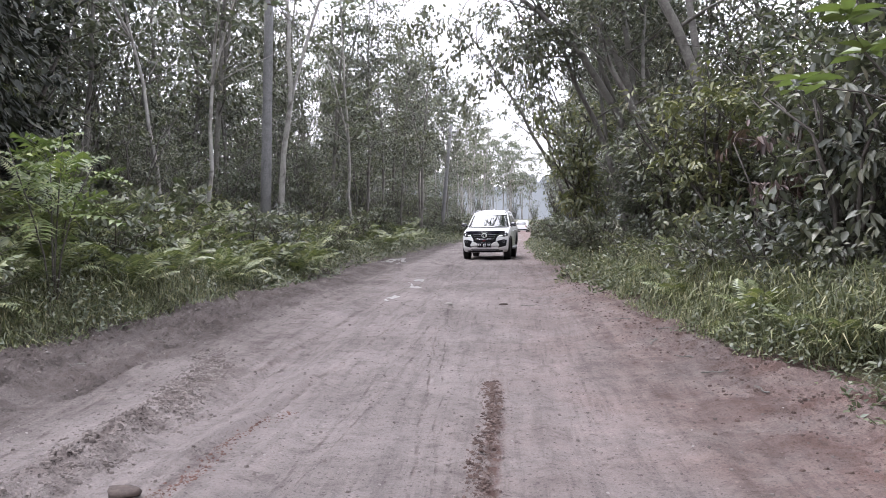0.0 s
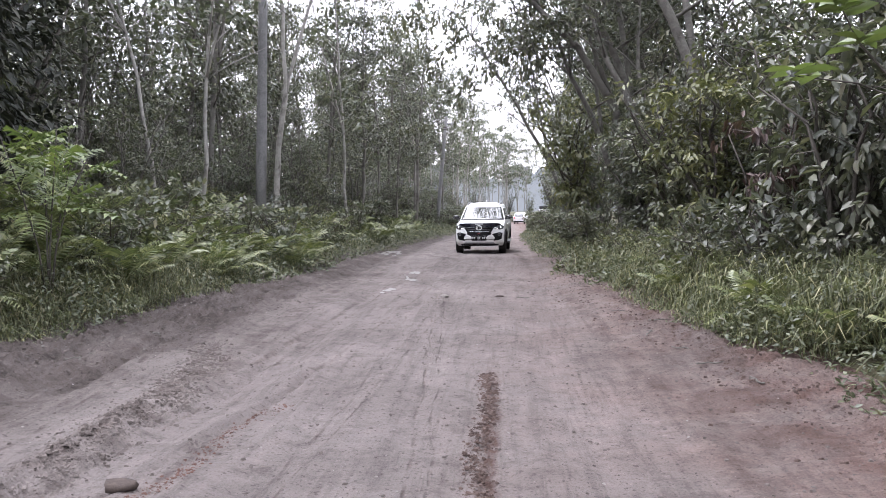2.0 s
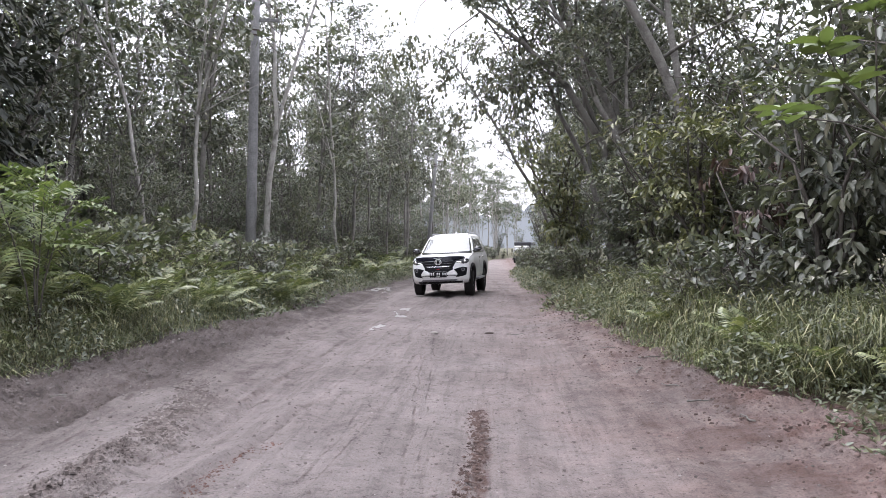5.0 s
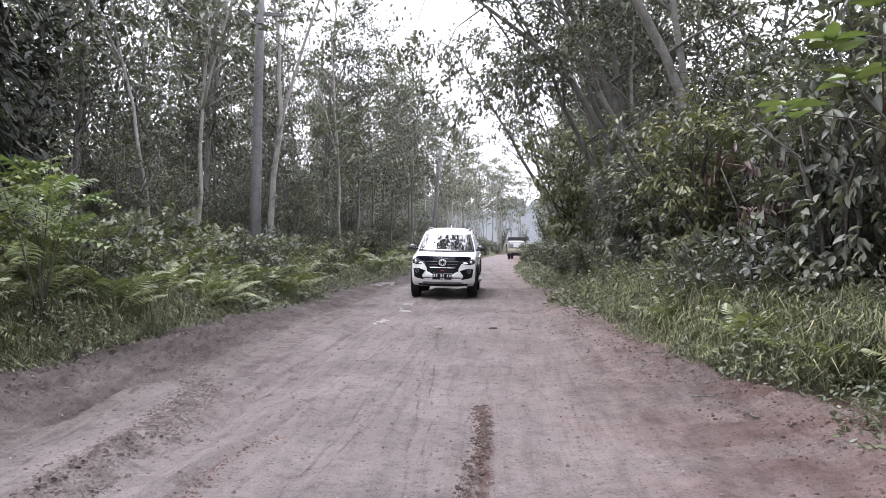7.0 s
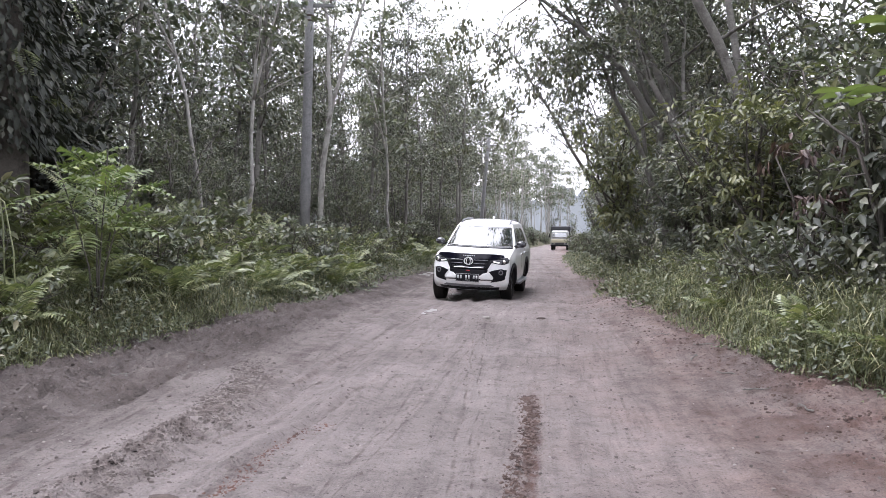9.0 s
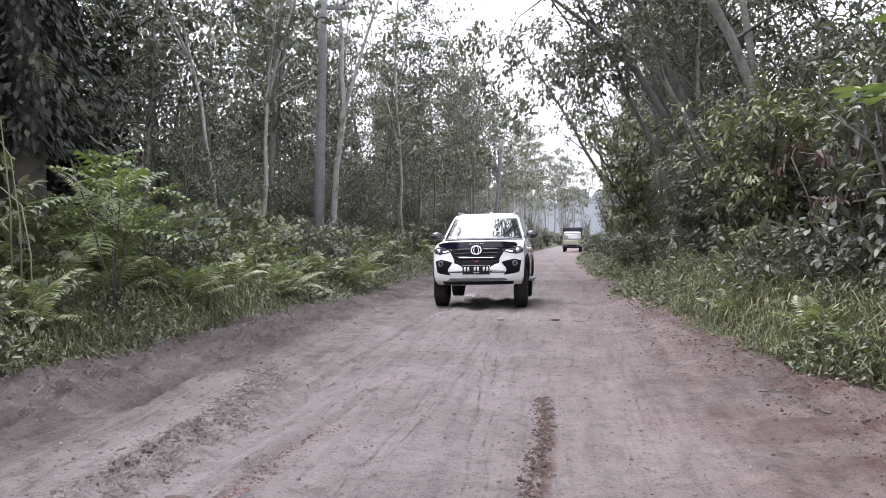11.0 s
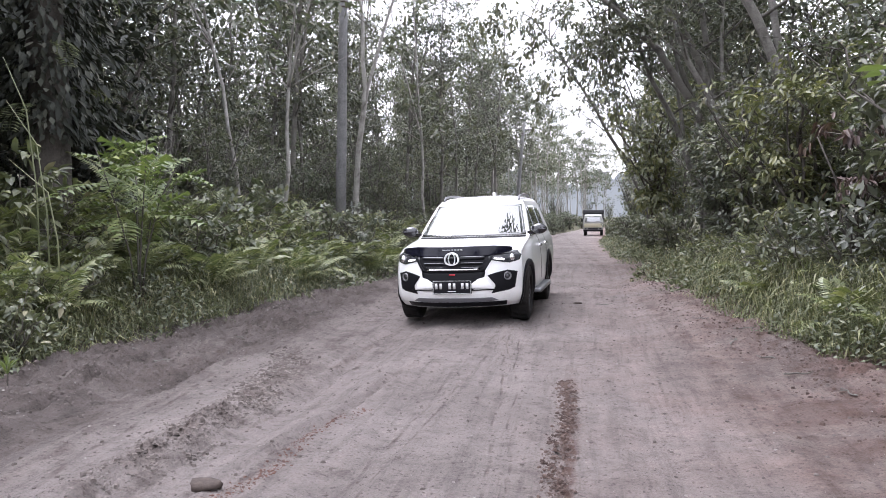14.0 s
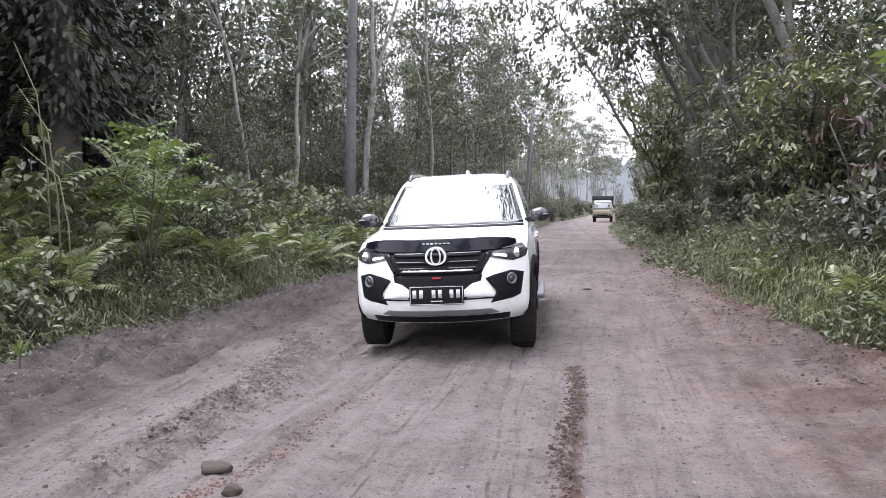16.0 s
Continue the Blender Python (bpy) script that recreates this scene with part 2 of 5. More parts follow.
# ------------------------------------------------------------------ mesh helpers
def part(name, data, mat, parent=None, label=""):
    """Links a bmesh or mesh as one object under a thing or part."""
    if isinstance(data, bmesh.types.BMesh):
        me = bpy.data.meshes.new(name)
        data.to_mesh(me)
        data.free()
    else:
        me = data
    if mat is not None and not me.materials:
        me.materials.append(mat)
    ob = new(name, me)
    ob.parent = parent
    if label:
        ob["label"] = label
    return ob


def mesh_of(name, verts, faces, smooth=False):
    me = bpy.data.meshes.new(name)
    me.from_pydata([tuple(v) for v in verts], [], faces)
    if smooth:
        me.shade_smooth()
    me.update()
    return me


class Tubes:
    """Collects tapered tubes into one mesh."""

    def __init__(self, sides=7):
        self.v, self.f, self.n = [], [], sides

    def add(self, pts, radii, sides=0):
        n, base = sides or self.n, len(self.v)
        for i, p in enumerate(pts):
            a = Vector(pts[max(i - 1, 0)])
            b = Vector(pts[min(i + 1, len(pts) - 1)])
            q = Vector((0, 0, 1)).rotation_difference((b - a).normalized())
            for k in range(n):
                w = 2 * math.pi * k / n
                self.v.append(Vector(p) + q @ Vector((math.cos(w), math.sin(w), 0)) * radii[i])
        for i in range(len(pts) - 1):
            for k in range(n):
                a, b = base + i * n + k, base + i * n + (k + 1) % n
                self.f.append((a, b, b + n, a + n))
        if n > 3:
            self.f.append(tuple(base + k for k in reversed(range(n))))
            self.f.append(tuple(base + (len(pts) - 1) * n + k for k in range(n)))

    def mesh(self, name):
        return mesh_of(name, self.v, self.f, True)


def leaf_mesh(name, pos, out, rng, length, width, detail, droop=0.3, spread=0.6):
    """Many folded leaves: pos and out are arrays of places and growing directions."""
    n = len(pos)
    d = out + rng.normal(0, spread, (n, 3)) + np.array([0, 0, -droop])
    d /= np.linalg.norm(d, axis=1, keepdims=True) + 1e-9
    up = np.array([0, 0, 1.0]) + out * 0.6 + rng.normal(0, 0.35, (n, 3))
    s = np.cross(d, up)
    s /= np.linalg.norm(s, axis=1, keepdims=True) + 1e-9
    u = np.cross(s, d)
    le = (length * rng.uniform(0.6, 1.25, n))[:, None]
    wi = (width * rng.uniform(0.7, 1.2, n))[:, None]
    fold = 0.22 * wi
    if detail:
        rows = [pos, pos + d * le * 0.3 + s * wi * 0.45 + u * fold, pos + d * le * 0.65 + s * wi * 0.42 + u * fold * 0.6,
                pos + d * le - u * le * 0.12, pos + d * le * 0.65 - s * wi * 0.42 + u * fold * 0.6, pos + d * le * 0.3 - s * wi * 0.45 + u * fold]
        v = np.stack(rows, 1).reshape(-1, 3)
        i = np.arange(n)[:, None] * 6
        f = np.concatenate([i + [0, 1, 2, 3], i + [0, 3, 4, 5]], 0)
        k = 4
    else:
        rows = [pos, pos + d * le * 0.5 + s * wi * 0.5 + u * fold, pos + d * le, pos + d * le * 0.5 - s * wi * 0.5 + u * fold]
        v = np.stack(rows, 1).reshape(-1, 3)
        i = np.arange(n)[:, None] * 4
        f = np.concatenate([i + [0, 1, 2], i + [0, 2, 3]], 0)
        k = 3
    me = bpy.data.meshes.new(name)
    me.vertices.add(len(v))
    me.vertices.foreach_set("co", v.astype(np.float32).ravel())
    me.loops.add(f.size)
    me.loops.foreach_set("vertex_index", f.astype(np.int32).ravel())
    me.polygons.add(len(f))
    me.polygons.foreach_set("loop_start", np.arange(0, f.size, k, dtype=np.int32))
    me.update(calc_edges=True)
    return me


# ------------------------------------------------------------------ ground and road
def lerp_table(y, table):
    ys, vs = zip(*table)
    return np.interp(y, ys, vs)


HEIGHT = ((-60, 0.1), (0, 0), (9, 0), (12, 0.07), (15, 0.11), (17, 0.06), (20, -0.09), (23, -0.03), (27, 0.02), (30, -0.05), (33, -0.12),
          (40, -0.16), (80, -0.5), (120, -0.62), (200, -0.9), (900, -2))
LEFT = ((-60, -6.5), (0, -6.0), (5, -5.7), (8.5, -5.2), (12, -4.7), (15, -4.6), (24, -4.75), (32, -4.7), (45, -4.4), (60, -3.9), (80, -2.4), (120, 0.2), (160, 5), (220, 18), (900, 200))
RIGHT = ((-60, 4), (0, 3.6), (4, 3.1), (6.3, 2.7), (8, 2.35), (10.8, 2.0), (15, 1.75), (22, 1.45), (32, 1.3), (45, 1.2), (60, 1.3), (80, 2.0), (120, 4.6), (160, 9.5), (220, 23), (900, 206))


def smooth_table(table):
    ys = np.arange(-60, 900, 0.5)
    v = lerp_table(ys, table)
    k = np.hanning(9)
    k /= k.sum()
    w = np.convolve(np.pad(v, 4, mode="edge"), k, "valid")
    return lambda y: np.interp(y, ys, w)


road_z, road_l, road_r = smooth_table(HEIGHT), smooth_table(LEFT), smooth_table(RIGHT)


def wave(x, y, seed, octaves=4, scale=1.0):
    """Cheap smooth noise from rotated sines, for arrays."""
    r = np.random.RandomState(seed)
    out, amp = 0.0, 1.0
    for o in range(octaves):
        for _ in range(3):
            a, ph = r.uniform(0, 2 * math.pi), r.uniform(0, 6.28)
            k = scale * 2.0 ** o * r.uniform(0.75, 1.3)
            out = out + amp * np.sin(k * (x * math.cos(a) + y * math.sin(a)) + ph) / 3
        amp *= 0.55
    return out


def bell(v, mid, width):
    return np.exp(-((v - mid) / width) ** 2)


def land_z(x, y):
    """The bare ground: road level, rising into banks on both sides."""
    x, y = np.asarray(x, float), np.asarray(y, float)
    base = road_z(y)
    left = np.clip(road_l(y) - x, 0, None)
    right = np.clip(x - road_r(y), 0, None)
    z = base + 0.95 * (1 - np.exp(-left / 2.6)) + 0.75 * (1 - np.exp(-right / 1.5)) + 0.008 * np.minimum(left, 60)
    return z + 0.05 * wave(x, y, 5, 3, 0.7) * np.clip((left + right) / 2, 0, 1)


def rut_path(y, pts):
    return lerp_table(y, pts)


# hollows that hold water: x, y, half width, half length, depth
PUDDLES = ((-2.28, 21.2, 0.22, 0.95, 0.05), (-2.08, 18.8, 0.20, 0.80, 0.05), (-2.02, 15.2, 0.15, 0.45, 0.04), (-4.30, 30.4, 0.50, 1.80, 0.06))
RIDGE = ((2, -2.75), (5.3, -2.70), (6.3, -2.72), (8, -2.98), (10.8, -3.60), (18, -3.9))


def sharp(x, y, seed, octaves, scale):
    """Noise with narrow crests, like kneaded earth."""
    return 1 - np.abs(wave(x, y, seed, octaves, scale)) * 1.6


def road_surface(x, y):
    x, y = np.asarray(x, float), np.asarray(y, float)
    z = road_z(y)
    near = np.clip((34 - y) / 22, 0, 1)
    lumps = 0.022 * wave(x, y * 0.5, 11, 5, 1.6) + 0.010 * wave(x, y * 0.6, 12, 4, 9.0) + 0.004 * wave(x, y, 13, 3, 34.0)
    lumps = lumps + 0.016 * np.clip(sharp(x, y * 0.45, 14, 4, 5.0), -0.6, 1) * np.clip(wave(x, y, 15, 2, 0.9) + 0.25, 0, 1)
    # long wheel tracks
    for mid, depth, width in ((-2.35, 0.07, 0.24), (-1.45, 0.05, 0.16), (0.75, 0.06, 0.35), (-0.75, 0.035, 0.12), (-3.75, 0.08, 0.26)):
        m = mid + 0.10 * np.sin(y * 0.33 + mid) + 0.04 * np.sin(y * 0.9 + 2 * mid)
        z = z - depth * bell(x, m, width) * (0.6 + 0.4 * np.sin(y * 0.27 + mid * 3))
        z = z + 0.35 * depth * (bell(x, m - 1.5 * width, 0.09) + bell(x, m + 1.5 * width, 0.09)) * (0.4 + 0.6 * np.sin(y * 1.9 + 4 * mid) ** 2)
    # crumbled ridge thrown up beside the western rut
    m = rut_path(y, RIDGE)
    rough = np.clip(sharp(x, y, 21, 4, 9.0), 0, 1)
    z = z + (0.03 + 0.08 * rough) * bell(x, m, 0.22) * np.clip((13.5 - y) / 3, 0, 1) * (0.45 + 0.55 * np.sin(y * 1.15 + 1.2))
    # broken strip in the middle
    m = -0.10 + 0.03 * np.sin(y * 2.1)
    fade = np.clip((8.2 - y) / 1.5, 0, 1)
    z = z + fade * (0.045 * bell(x, m, 0.10) * np.clip(sharp(x, y, 22, 3, 22.0), 0, 1) - 0.03 * bell(x, m + 0.02, 0.07))
    # churned western shoulder
    sh = np.clip((x - road_l(y)) / 2.0, 0, 1) ** 1.4
    z = z + (1 - sh) * (0.07 * wave(x, y * 0.6, 31, 5, 3.0) + 0.09 * np.clip(sharp(x, y * 0.7, 32, 4, 8.0), -0.5, 1) + 0.05 * np.clip(sharp(x, y, 33, 3, 24.0), 0, 1)) * near
    # narrow tyre ruts with raised rims, on the shoulder and beside the ridge
    for mid, slope, depth, width in ((-2.62, 0.0, 0.045, 0.05), (-2.44, 0.01, 0.03, 0.04), (-3.62, -0.10, 0.06, 0.07), (-3.95, -0.12, 0.05, 0.06), (-4.35, -0.10, 0.06, 0.08), (-1.95, 0.13, 0.03, 0.04)):
        m = mid + slope * (y - 6) + 0.05 * np.sin(y * 1.3 + 3 * mid)
        live = np.clip((11 - y) / 3, 0, 1) * np.clip(0.55 + 0.8 * np.sin(y * 0.8 + 5 * mid), 0, 1)
        z = z + live * (0.55 * depth * (bell(x, m - 2.0 * width, width) + bell(x, m + 2.0 * width, width)) - depth * bell(x, m, width) * (1 + 0.45 * np.sin(y * 52)))
    # loose eastern bank
    e = np.clip((road_r(y) - x) / 1.2, 0, 1)
    z = z + (1 - e) * (0.10 + 0.04 * wave(x, y, 41, 5, 4.0) + 0.05 * np.clip(sharp(x, y * 0.8, 42, 4, 9.0), 0, 1) + 0.02 * sharp(x, y, 43, 3, 26.0)) * near
    for px, py, sx, sy, depth in PUDDLES:
        z = z - depth * bell(x, px, sx) * bell(y, py, sy) * np.clip(0.8 + 0.9 * wave(x * 2.6, y * 0.7, 51, 4, 3.5), 0, 1.6)
    # tread marks
    tread = np.sin(y * 62 + 8 * np.abs(((x + 2.2) * 4) % 1 - 0.5))
    z = z + 0.008 * tread * bell(x, rut_path(y, ((3, -2.60), (9, -2.40))), 0.10) * np.clip((9 - y) / 2, 0, 1)
    z = z + 0.008 * tread * bell(x, 1.15 - 0.06 * y, 0.10) * np.clip((9 - y) / 2, 0, 1)
    return z + lumps * (0.35 + 0.65 * near)


def grid_mesh(name, X, Y, Z):
    r, c = X.shape
    me = bpy.data.meshes.new(name)
    me.vertices.add(r * c)
    me.vertices.foreach_set("co", np.stack([X, Y, Z], -1).astype(np.float32).ravel())
    i = np.arange(r * c).reshape(r, c)
    f = np.stack([i[:-1, :-1], i[:-1, 1:], i[1:, 1:], i[1:, :-1]], -1).reshape(-1, 4)
    me.loops.add(f.size)
    me.loops.foreach_set("vertex_index", f.astype(np.int32).ravel())
    me.polygons.add(len(f))
    me.polygons.foreach_set("loop_start", np.arange(0, f.size, 4, dtype=np.int32))
    me.update(calc_edges=True)
    me.shade_smooth()
    return me


def build_ground():
    xs = np.concatenate([-np.geomspace(900, 12, 26), np.arange(-11, 11.1, 0.5), np.geomspace(12, 900, 26)])
    ys = np.concatenate([-np.geomspace(300, 12, 14), np.arange(-11, 60, 0.75), np.geomspace(61, 1500, 60)])
    X, Y = np.meshgrid(xs, ys)
    Z = land_z(X, Y)
    inside = (X > road_l(Y) - 0.1) & (X < road_r(Y) + 0.1)
    Z = np.where(inside, road_z(Y) - 0.25, Z)
    g = part("ground", grid_mesh("ground", X, Y, Z), LITTER)
    tagged(g, "forest floor of dark earth and leaf litter", "ground", kind="structure")
    ys = [-30.0]
    while ys[-1] < 260:
        y = ys[-1]
        ys.append(y + (1.0 if y < 1 else max(0.035, 0.0042 * y) if y < 45 else 0.03 * y))
    ys = np.array(ys)
    s = np.linspace(0, 1, 270)
    Y, S = np.meshgrid(ys, s, indexing="ij")
    wide = 0.9
    X = (road_l(Y) - wide) * (1 - S) + (road_r(Y) + wide) * S
    Z = road_surface(X, Y)
    out = np.clip(np.maximum(road_l(Y) - X, X - road_r(Y)) / wide, 0, 1)
    Z = np.where(out > 0, np.maximum(Z, land_z(X, Y) + 0.02) - 0.35 * out ** 3, Z)
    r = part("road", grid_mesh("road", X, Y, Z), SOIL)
    tagged(r, "rutted dirt road of pale grey and reddish clay", "dirt road", kind="structure")


build_ground()


def backdrop():
    """Self-lit sheet for far woods and sky beyond the bend, haze in its colour."""
    m, n, l, b = material("hazy_glow", 1.0, color=(0.5, 0.55, 0.58))
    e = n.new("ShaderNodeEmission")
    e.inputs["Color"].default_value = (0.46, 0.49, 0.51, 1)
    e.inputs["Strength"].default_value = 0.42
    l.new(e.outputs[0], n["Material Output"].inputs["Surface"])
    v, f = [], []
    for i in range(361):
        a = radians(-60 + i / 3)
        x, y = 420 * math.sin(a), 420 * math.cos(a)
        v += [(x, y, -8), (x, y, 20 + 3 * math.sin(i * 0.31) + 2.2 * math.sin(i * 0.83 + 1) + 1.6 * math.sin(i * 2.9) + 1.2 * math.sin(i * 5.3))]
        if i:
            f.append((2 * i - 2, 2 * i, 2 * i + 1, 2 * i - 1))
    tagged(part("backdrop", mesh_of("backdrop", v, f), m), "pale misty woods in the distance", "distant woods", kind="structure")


backdrop()


# ------------------------------------------------------------------ plants
def limb(rng, start, way, length, bend, steps=5):
    p, d, pts = Vector(start), Vector(way).normalized(), [Vector(start)]
    for _ in range(steps):
        d = (d + Vector(rng.normal(0, bend, 3)) + Vector((0, 0, 0.04))).normalized()
        p = p + d * (length / steps)
        pts.append(p.copy())
    return pts, d


def tree_meshes(seed, h, r, lean=(0, 0), crown_from=0.4, limbs=18, reach=2.6, leaves=4500, leaf=0.16, forks=1, detail=False, clump=0.42):
    rng = np.random.default_rng(seed)
    t = Tubes(7)
    steps = 10
    stems = []
    base = Vector((0, 0, -0.3))
    main = [base + Vector((lean[0] * (i / steps) ** 1.4 + rng.normal(0, 0.05) * (i > 0), lean[1] * (i / steps) ** 1.4 + rng.normal(0, 0.05) * (i > 0), (h + 0.3) * i / steps)) for i in range(steps + 1)]
    t.add(main, [r * (1.25 if i == 0 else 1 - 0.75 * i / steps) for i in range(steps + 1)])
    stems.append(main)
    for k in range(forks - 1):
        i = int(rng.integers(3, 6))
        a = rng.uniform(0, 6.28)
        pts, _ = limb(rng, main[i], (0.35 * math.cos(a), 0.35 * math.sin(a), 1), h * (1 - i / steps) * 0.95, 0.06, 7)
        t.add(pts, [r * 0.62 * (1 - 0.75 * j / 7) for j in range(8)])
        stems.append(pts)
    spots = []
    for k in range(limbs):
        st = stems[k % len(stems)]
        f = crown_from + (1 - crown_from) * (k + rng.uniform(0, 1)) / limbs
        zt = f * h
        j = min(range(len(st)), key=lambda q: abs(st[q].z - zt))
        if st[j].z < crown_from * h * 0.8:
            continue
        a = k * 2.4 + rng.uniform(-0.5, 0.5)
        ln = reach * (1.15 - 0.6 * f) * rng.uniform(0.6, 1.2)
        pts, d = limb(rng, st[j], (math.cos(a), math.sin(a), 0.45 + 0.7 * f), ln, 0.16)
        t.add(pts[::2] + [pts[-1]], [r * 0.3, r * 0.2, r * 0.12, r * 0.06], 4)
        spots += [(p, d) for p in pts[2:]]
        for _ in range(3):
            q = pts[int(rng.integers(2, 6))]
            tw, d2 = limb(rng, q, Vector(d) + Vector(rng.normal(0, 0.7, 3)), ln * 0.45, 0.2, 3)
            t.add([tw[0], tw[3]], [r * 0.12, r * 0.03], 3)
            spots += [(p, d2) for p in tw[1:]]
    spots += [(st[-1], Vector((0, 0, 1))) for st in stems for _ in range(3)]
    c = np.array([p for p, _ in spots])
    o = np.array([d for _, d in spots])
    w = rng.uniform(0.2, 1, len(c))
    # leaves grow in flat whorls with gaps between them
    nc = max(20, leaves // 26)
    at = rng.choice(len(c), nc, p=w / w.sum())
    hub = c[at] + rng.normal(0, clump * 0.8, (nc, 3)) * [1, 1, 0.7]
    big = rng.uniform(0.5, 1.25, nc)
    pick = rng.choice(nc, leaves, p=big / big.sum())
    pos = hub[pick] + rng.normal(0, clump * 0.55, (leaves, 3)) * [1, 1, 0.42] * big[pick][:, None]
    out = o[at][pick] * 0.2 + (pos - hub[pick]) * 2.2
    return t.mesh("trunk"), leaf_mesh("crown", pos, out, rng, leaf, leaf * 0.5, detail, 0.45)


def shrub_meshes(seed, h, spread, leaves, leaf, wide=0.5, stems=7, low=0.1, droop=0.35, detail=True):
    """A many-stemmed bush, leafy from near the ground to the top, with an uneven outline."""
    rng = np.random.default_rng(seed)
    t = Tubes(4)
    c, o = [], []
    for k in range(stems):
        a = k * 2.4 + rng.uniform(-0.4, 0.4)
        hh = h * rng.uniform(0.6, 1.0)
        out = spread * rng.uniform(0.3, 1.0)
        pts = []
        for i in range(7):
            f = i / 6
            pts.append(Vector((out * f ** 1.5 * math.cos(a), out * f ** 1.5 * math.sin(a), -0.15 + hh * f ** 0.85)) + Vector(rng.normal(0, 0.04 * h * f, 3)))
        t.add(pts, [0.012 * h * (1 - 0.8 * i / 6) + 0.003 for i in range(7)])
        for i in range(1, 7):
            if pts[i].z < low * h:
                continue
            for _ in range(4):
                b = rng.uniform(0, 6.28)
                ln = spread * rng.uniform(0.25, 0.6)
                tw, d = limb(rng, pts[i], (math.cos(b), math.sin(b), rng.uniform(-0.2, 0.7)), ln, 0.2, 3)
                if _ < 2:
                    t.add([tw[0], tw[3]], [0.006 * h ** 0.5, 0.002], 3)
                c += tw[1:]
                o += [d, d, d]
    c, o = np.array(c), np.array(o)
    nc = max(16, leaves // 16)
    at = rng.integers(0, len(c), nc)
    hub = c[at] + rng.normal(0, 0.10 * spread, (nc, 3))
    pick = rng.integers(0, nc, leaves)
    pos = hub[pick] + rng.normal(0, 0.055 * spread + 0.03, (leaves, 3)) * [1, 1, 0.6]
    pos[:, 2] = np.maximum(pos[:, 2], 0.03)
    out = o[at][pick] * 0.5 + (pos - hub[pick]) * 1.6 + (pos - [0, 0, h * 0.35]) * (0.4 / max(h, 1))
    return t.mesh("stem"), leaf_mesh("foliage", pos, out, rng, leaf, leaf * wide, detail, droop, 0.5)


def plant(name, parts, label, category, group):
    """A plant of several meshes under an Empty at its foot."""
    root = new(name)
    for nm, me, mat in parts:
        part(nm, me, mat, root)
    return tagged(root, label, category, group)


def put(ob, x, y, turn=0.0, size=1.0, tilt=(0, 0), stretch=1.0, sink=0.03):
    m = pose(x, y, float(land_z(x, y)) - sink, tilt[0], tilt[1], turn) @ Matrix.Diagonal((size, size, size * stretch, 1))
    return m


placed = {}


def spread_copies(templates, spots):
    """spots: (kind, matrix). The first use of a kind moves the template itself."""
    for kind, m in spots:
        ob = templates[kind]
        if kind in placed:
            copy_thing(ob, m @ Matrix.Diagonal([1 / v for v in ob.scale] + [1]))
        else:
            placed[kind] = True
            ob.matrix_basis = m
            bpy.context.view_layer.update()


R = random.Random(4)
kinds = {}
DARK_TREE = "slender grey rubber tree with a loose dark green crown"
for k in range(4):
    tr, cr = tree_meshes(100 + k, 12.0 + k, 0.085 + 0.012 * k, (R.uniform(-1.2, 1.2), R.uniform(-1, 1)), 0.26, 22, 2.5, 2200, 0.24, 2 if k % 2 else 1, clump=0.5)
    kinds["rubber%d" % k] = plant("rubber_tree", [("trunk", tr, BARK), ("crown", cr, LEAF_DARK)], DARK_TREE, "tree", "roadside forest trees")
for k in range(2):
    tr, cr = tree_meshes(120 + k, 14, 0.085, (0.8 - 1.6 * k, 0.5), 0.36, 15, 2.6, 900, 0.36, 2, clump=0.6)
    kinds["pale%d" % k] = plant("rubber_tree", [("trunk", tr, BARK_PALE), ("crown", cr, LEAF_HAZED)], "tall thin rubber tree with pale bark and sparse leaves", "tree", "distant forest trees")
for k in range(3):
    tr, cr = tree_meshes(140 + k, 10.0 + k, 0.14, (-2.6 - 0.5 * k, -0.4 + 0.5 * k), 0.28, 26, 3.0, 4000, 0.22, 2)
    kinds["lean%d" % k] = plant("broadleaf_tree", [("trunk", tr, BARK), ("crown", cr, LEAF_DARK)], "grey-barked broadleaf tree leaning out over the road", "tree", "trees over the east verge")
tr, cr = tree_meshes(150, 10.5, 0.12, (-4.5, 0.3), 0.42, 24, 2.6, 4800, 0.18, 2, clump=0.36)
kinds["arch"] = plant("broadleaf_tree", [("trunk", tr, BARK), ("crown", cr, LEAF_DARK)], "leaning tree whose sparse limbs arch across the road", "tree", "trees over the east verge")
for k in range(3):
    st, fo = shrub_meshes(200 + k, 4.2 + 0.5 * k, 1.5, 2200, 0.14 + 0.02 * k, 0.5, 10, 0.08, 0.5)
    kinds["tall%d" % k] = plant("tall_shrub", [("stem", st, BARK_DARK), ("foliage", fo, (LEAF_DARK, LEAF_MID, LEAF_DARK)[k])], "tall dense shrub with dull dark green leaves", "shrub", "dense growth along the east verge")
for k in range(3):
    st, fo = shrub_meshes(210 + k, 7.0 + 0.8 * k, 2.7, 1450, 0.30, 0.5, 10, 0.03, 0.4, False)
    kinds["scrub%d" % k] = plant("tall_shrub", [("stem", st, BARK), ("foliage", fo, LEAF_HAZED)], "tall tangled scrub of dull green under the trees", "shrub", "forest understorey")
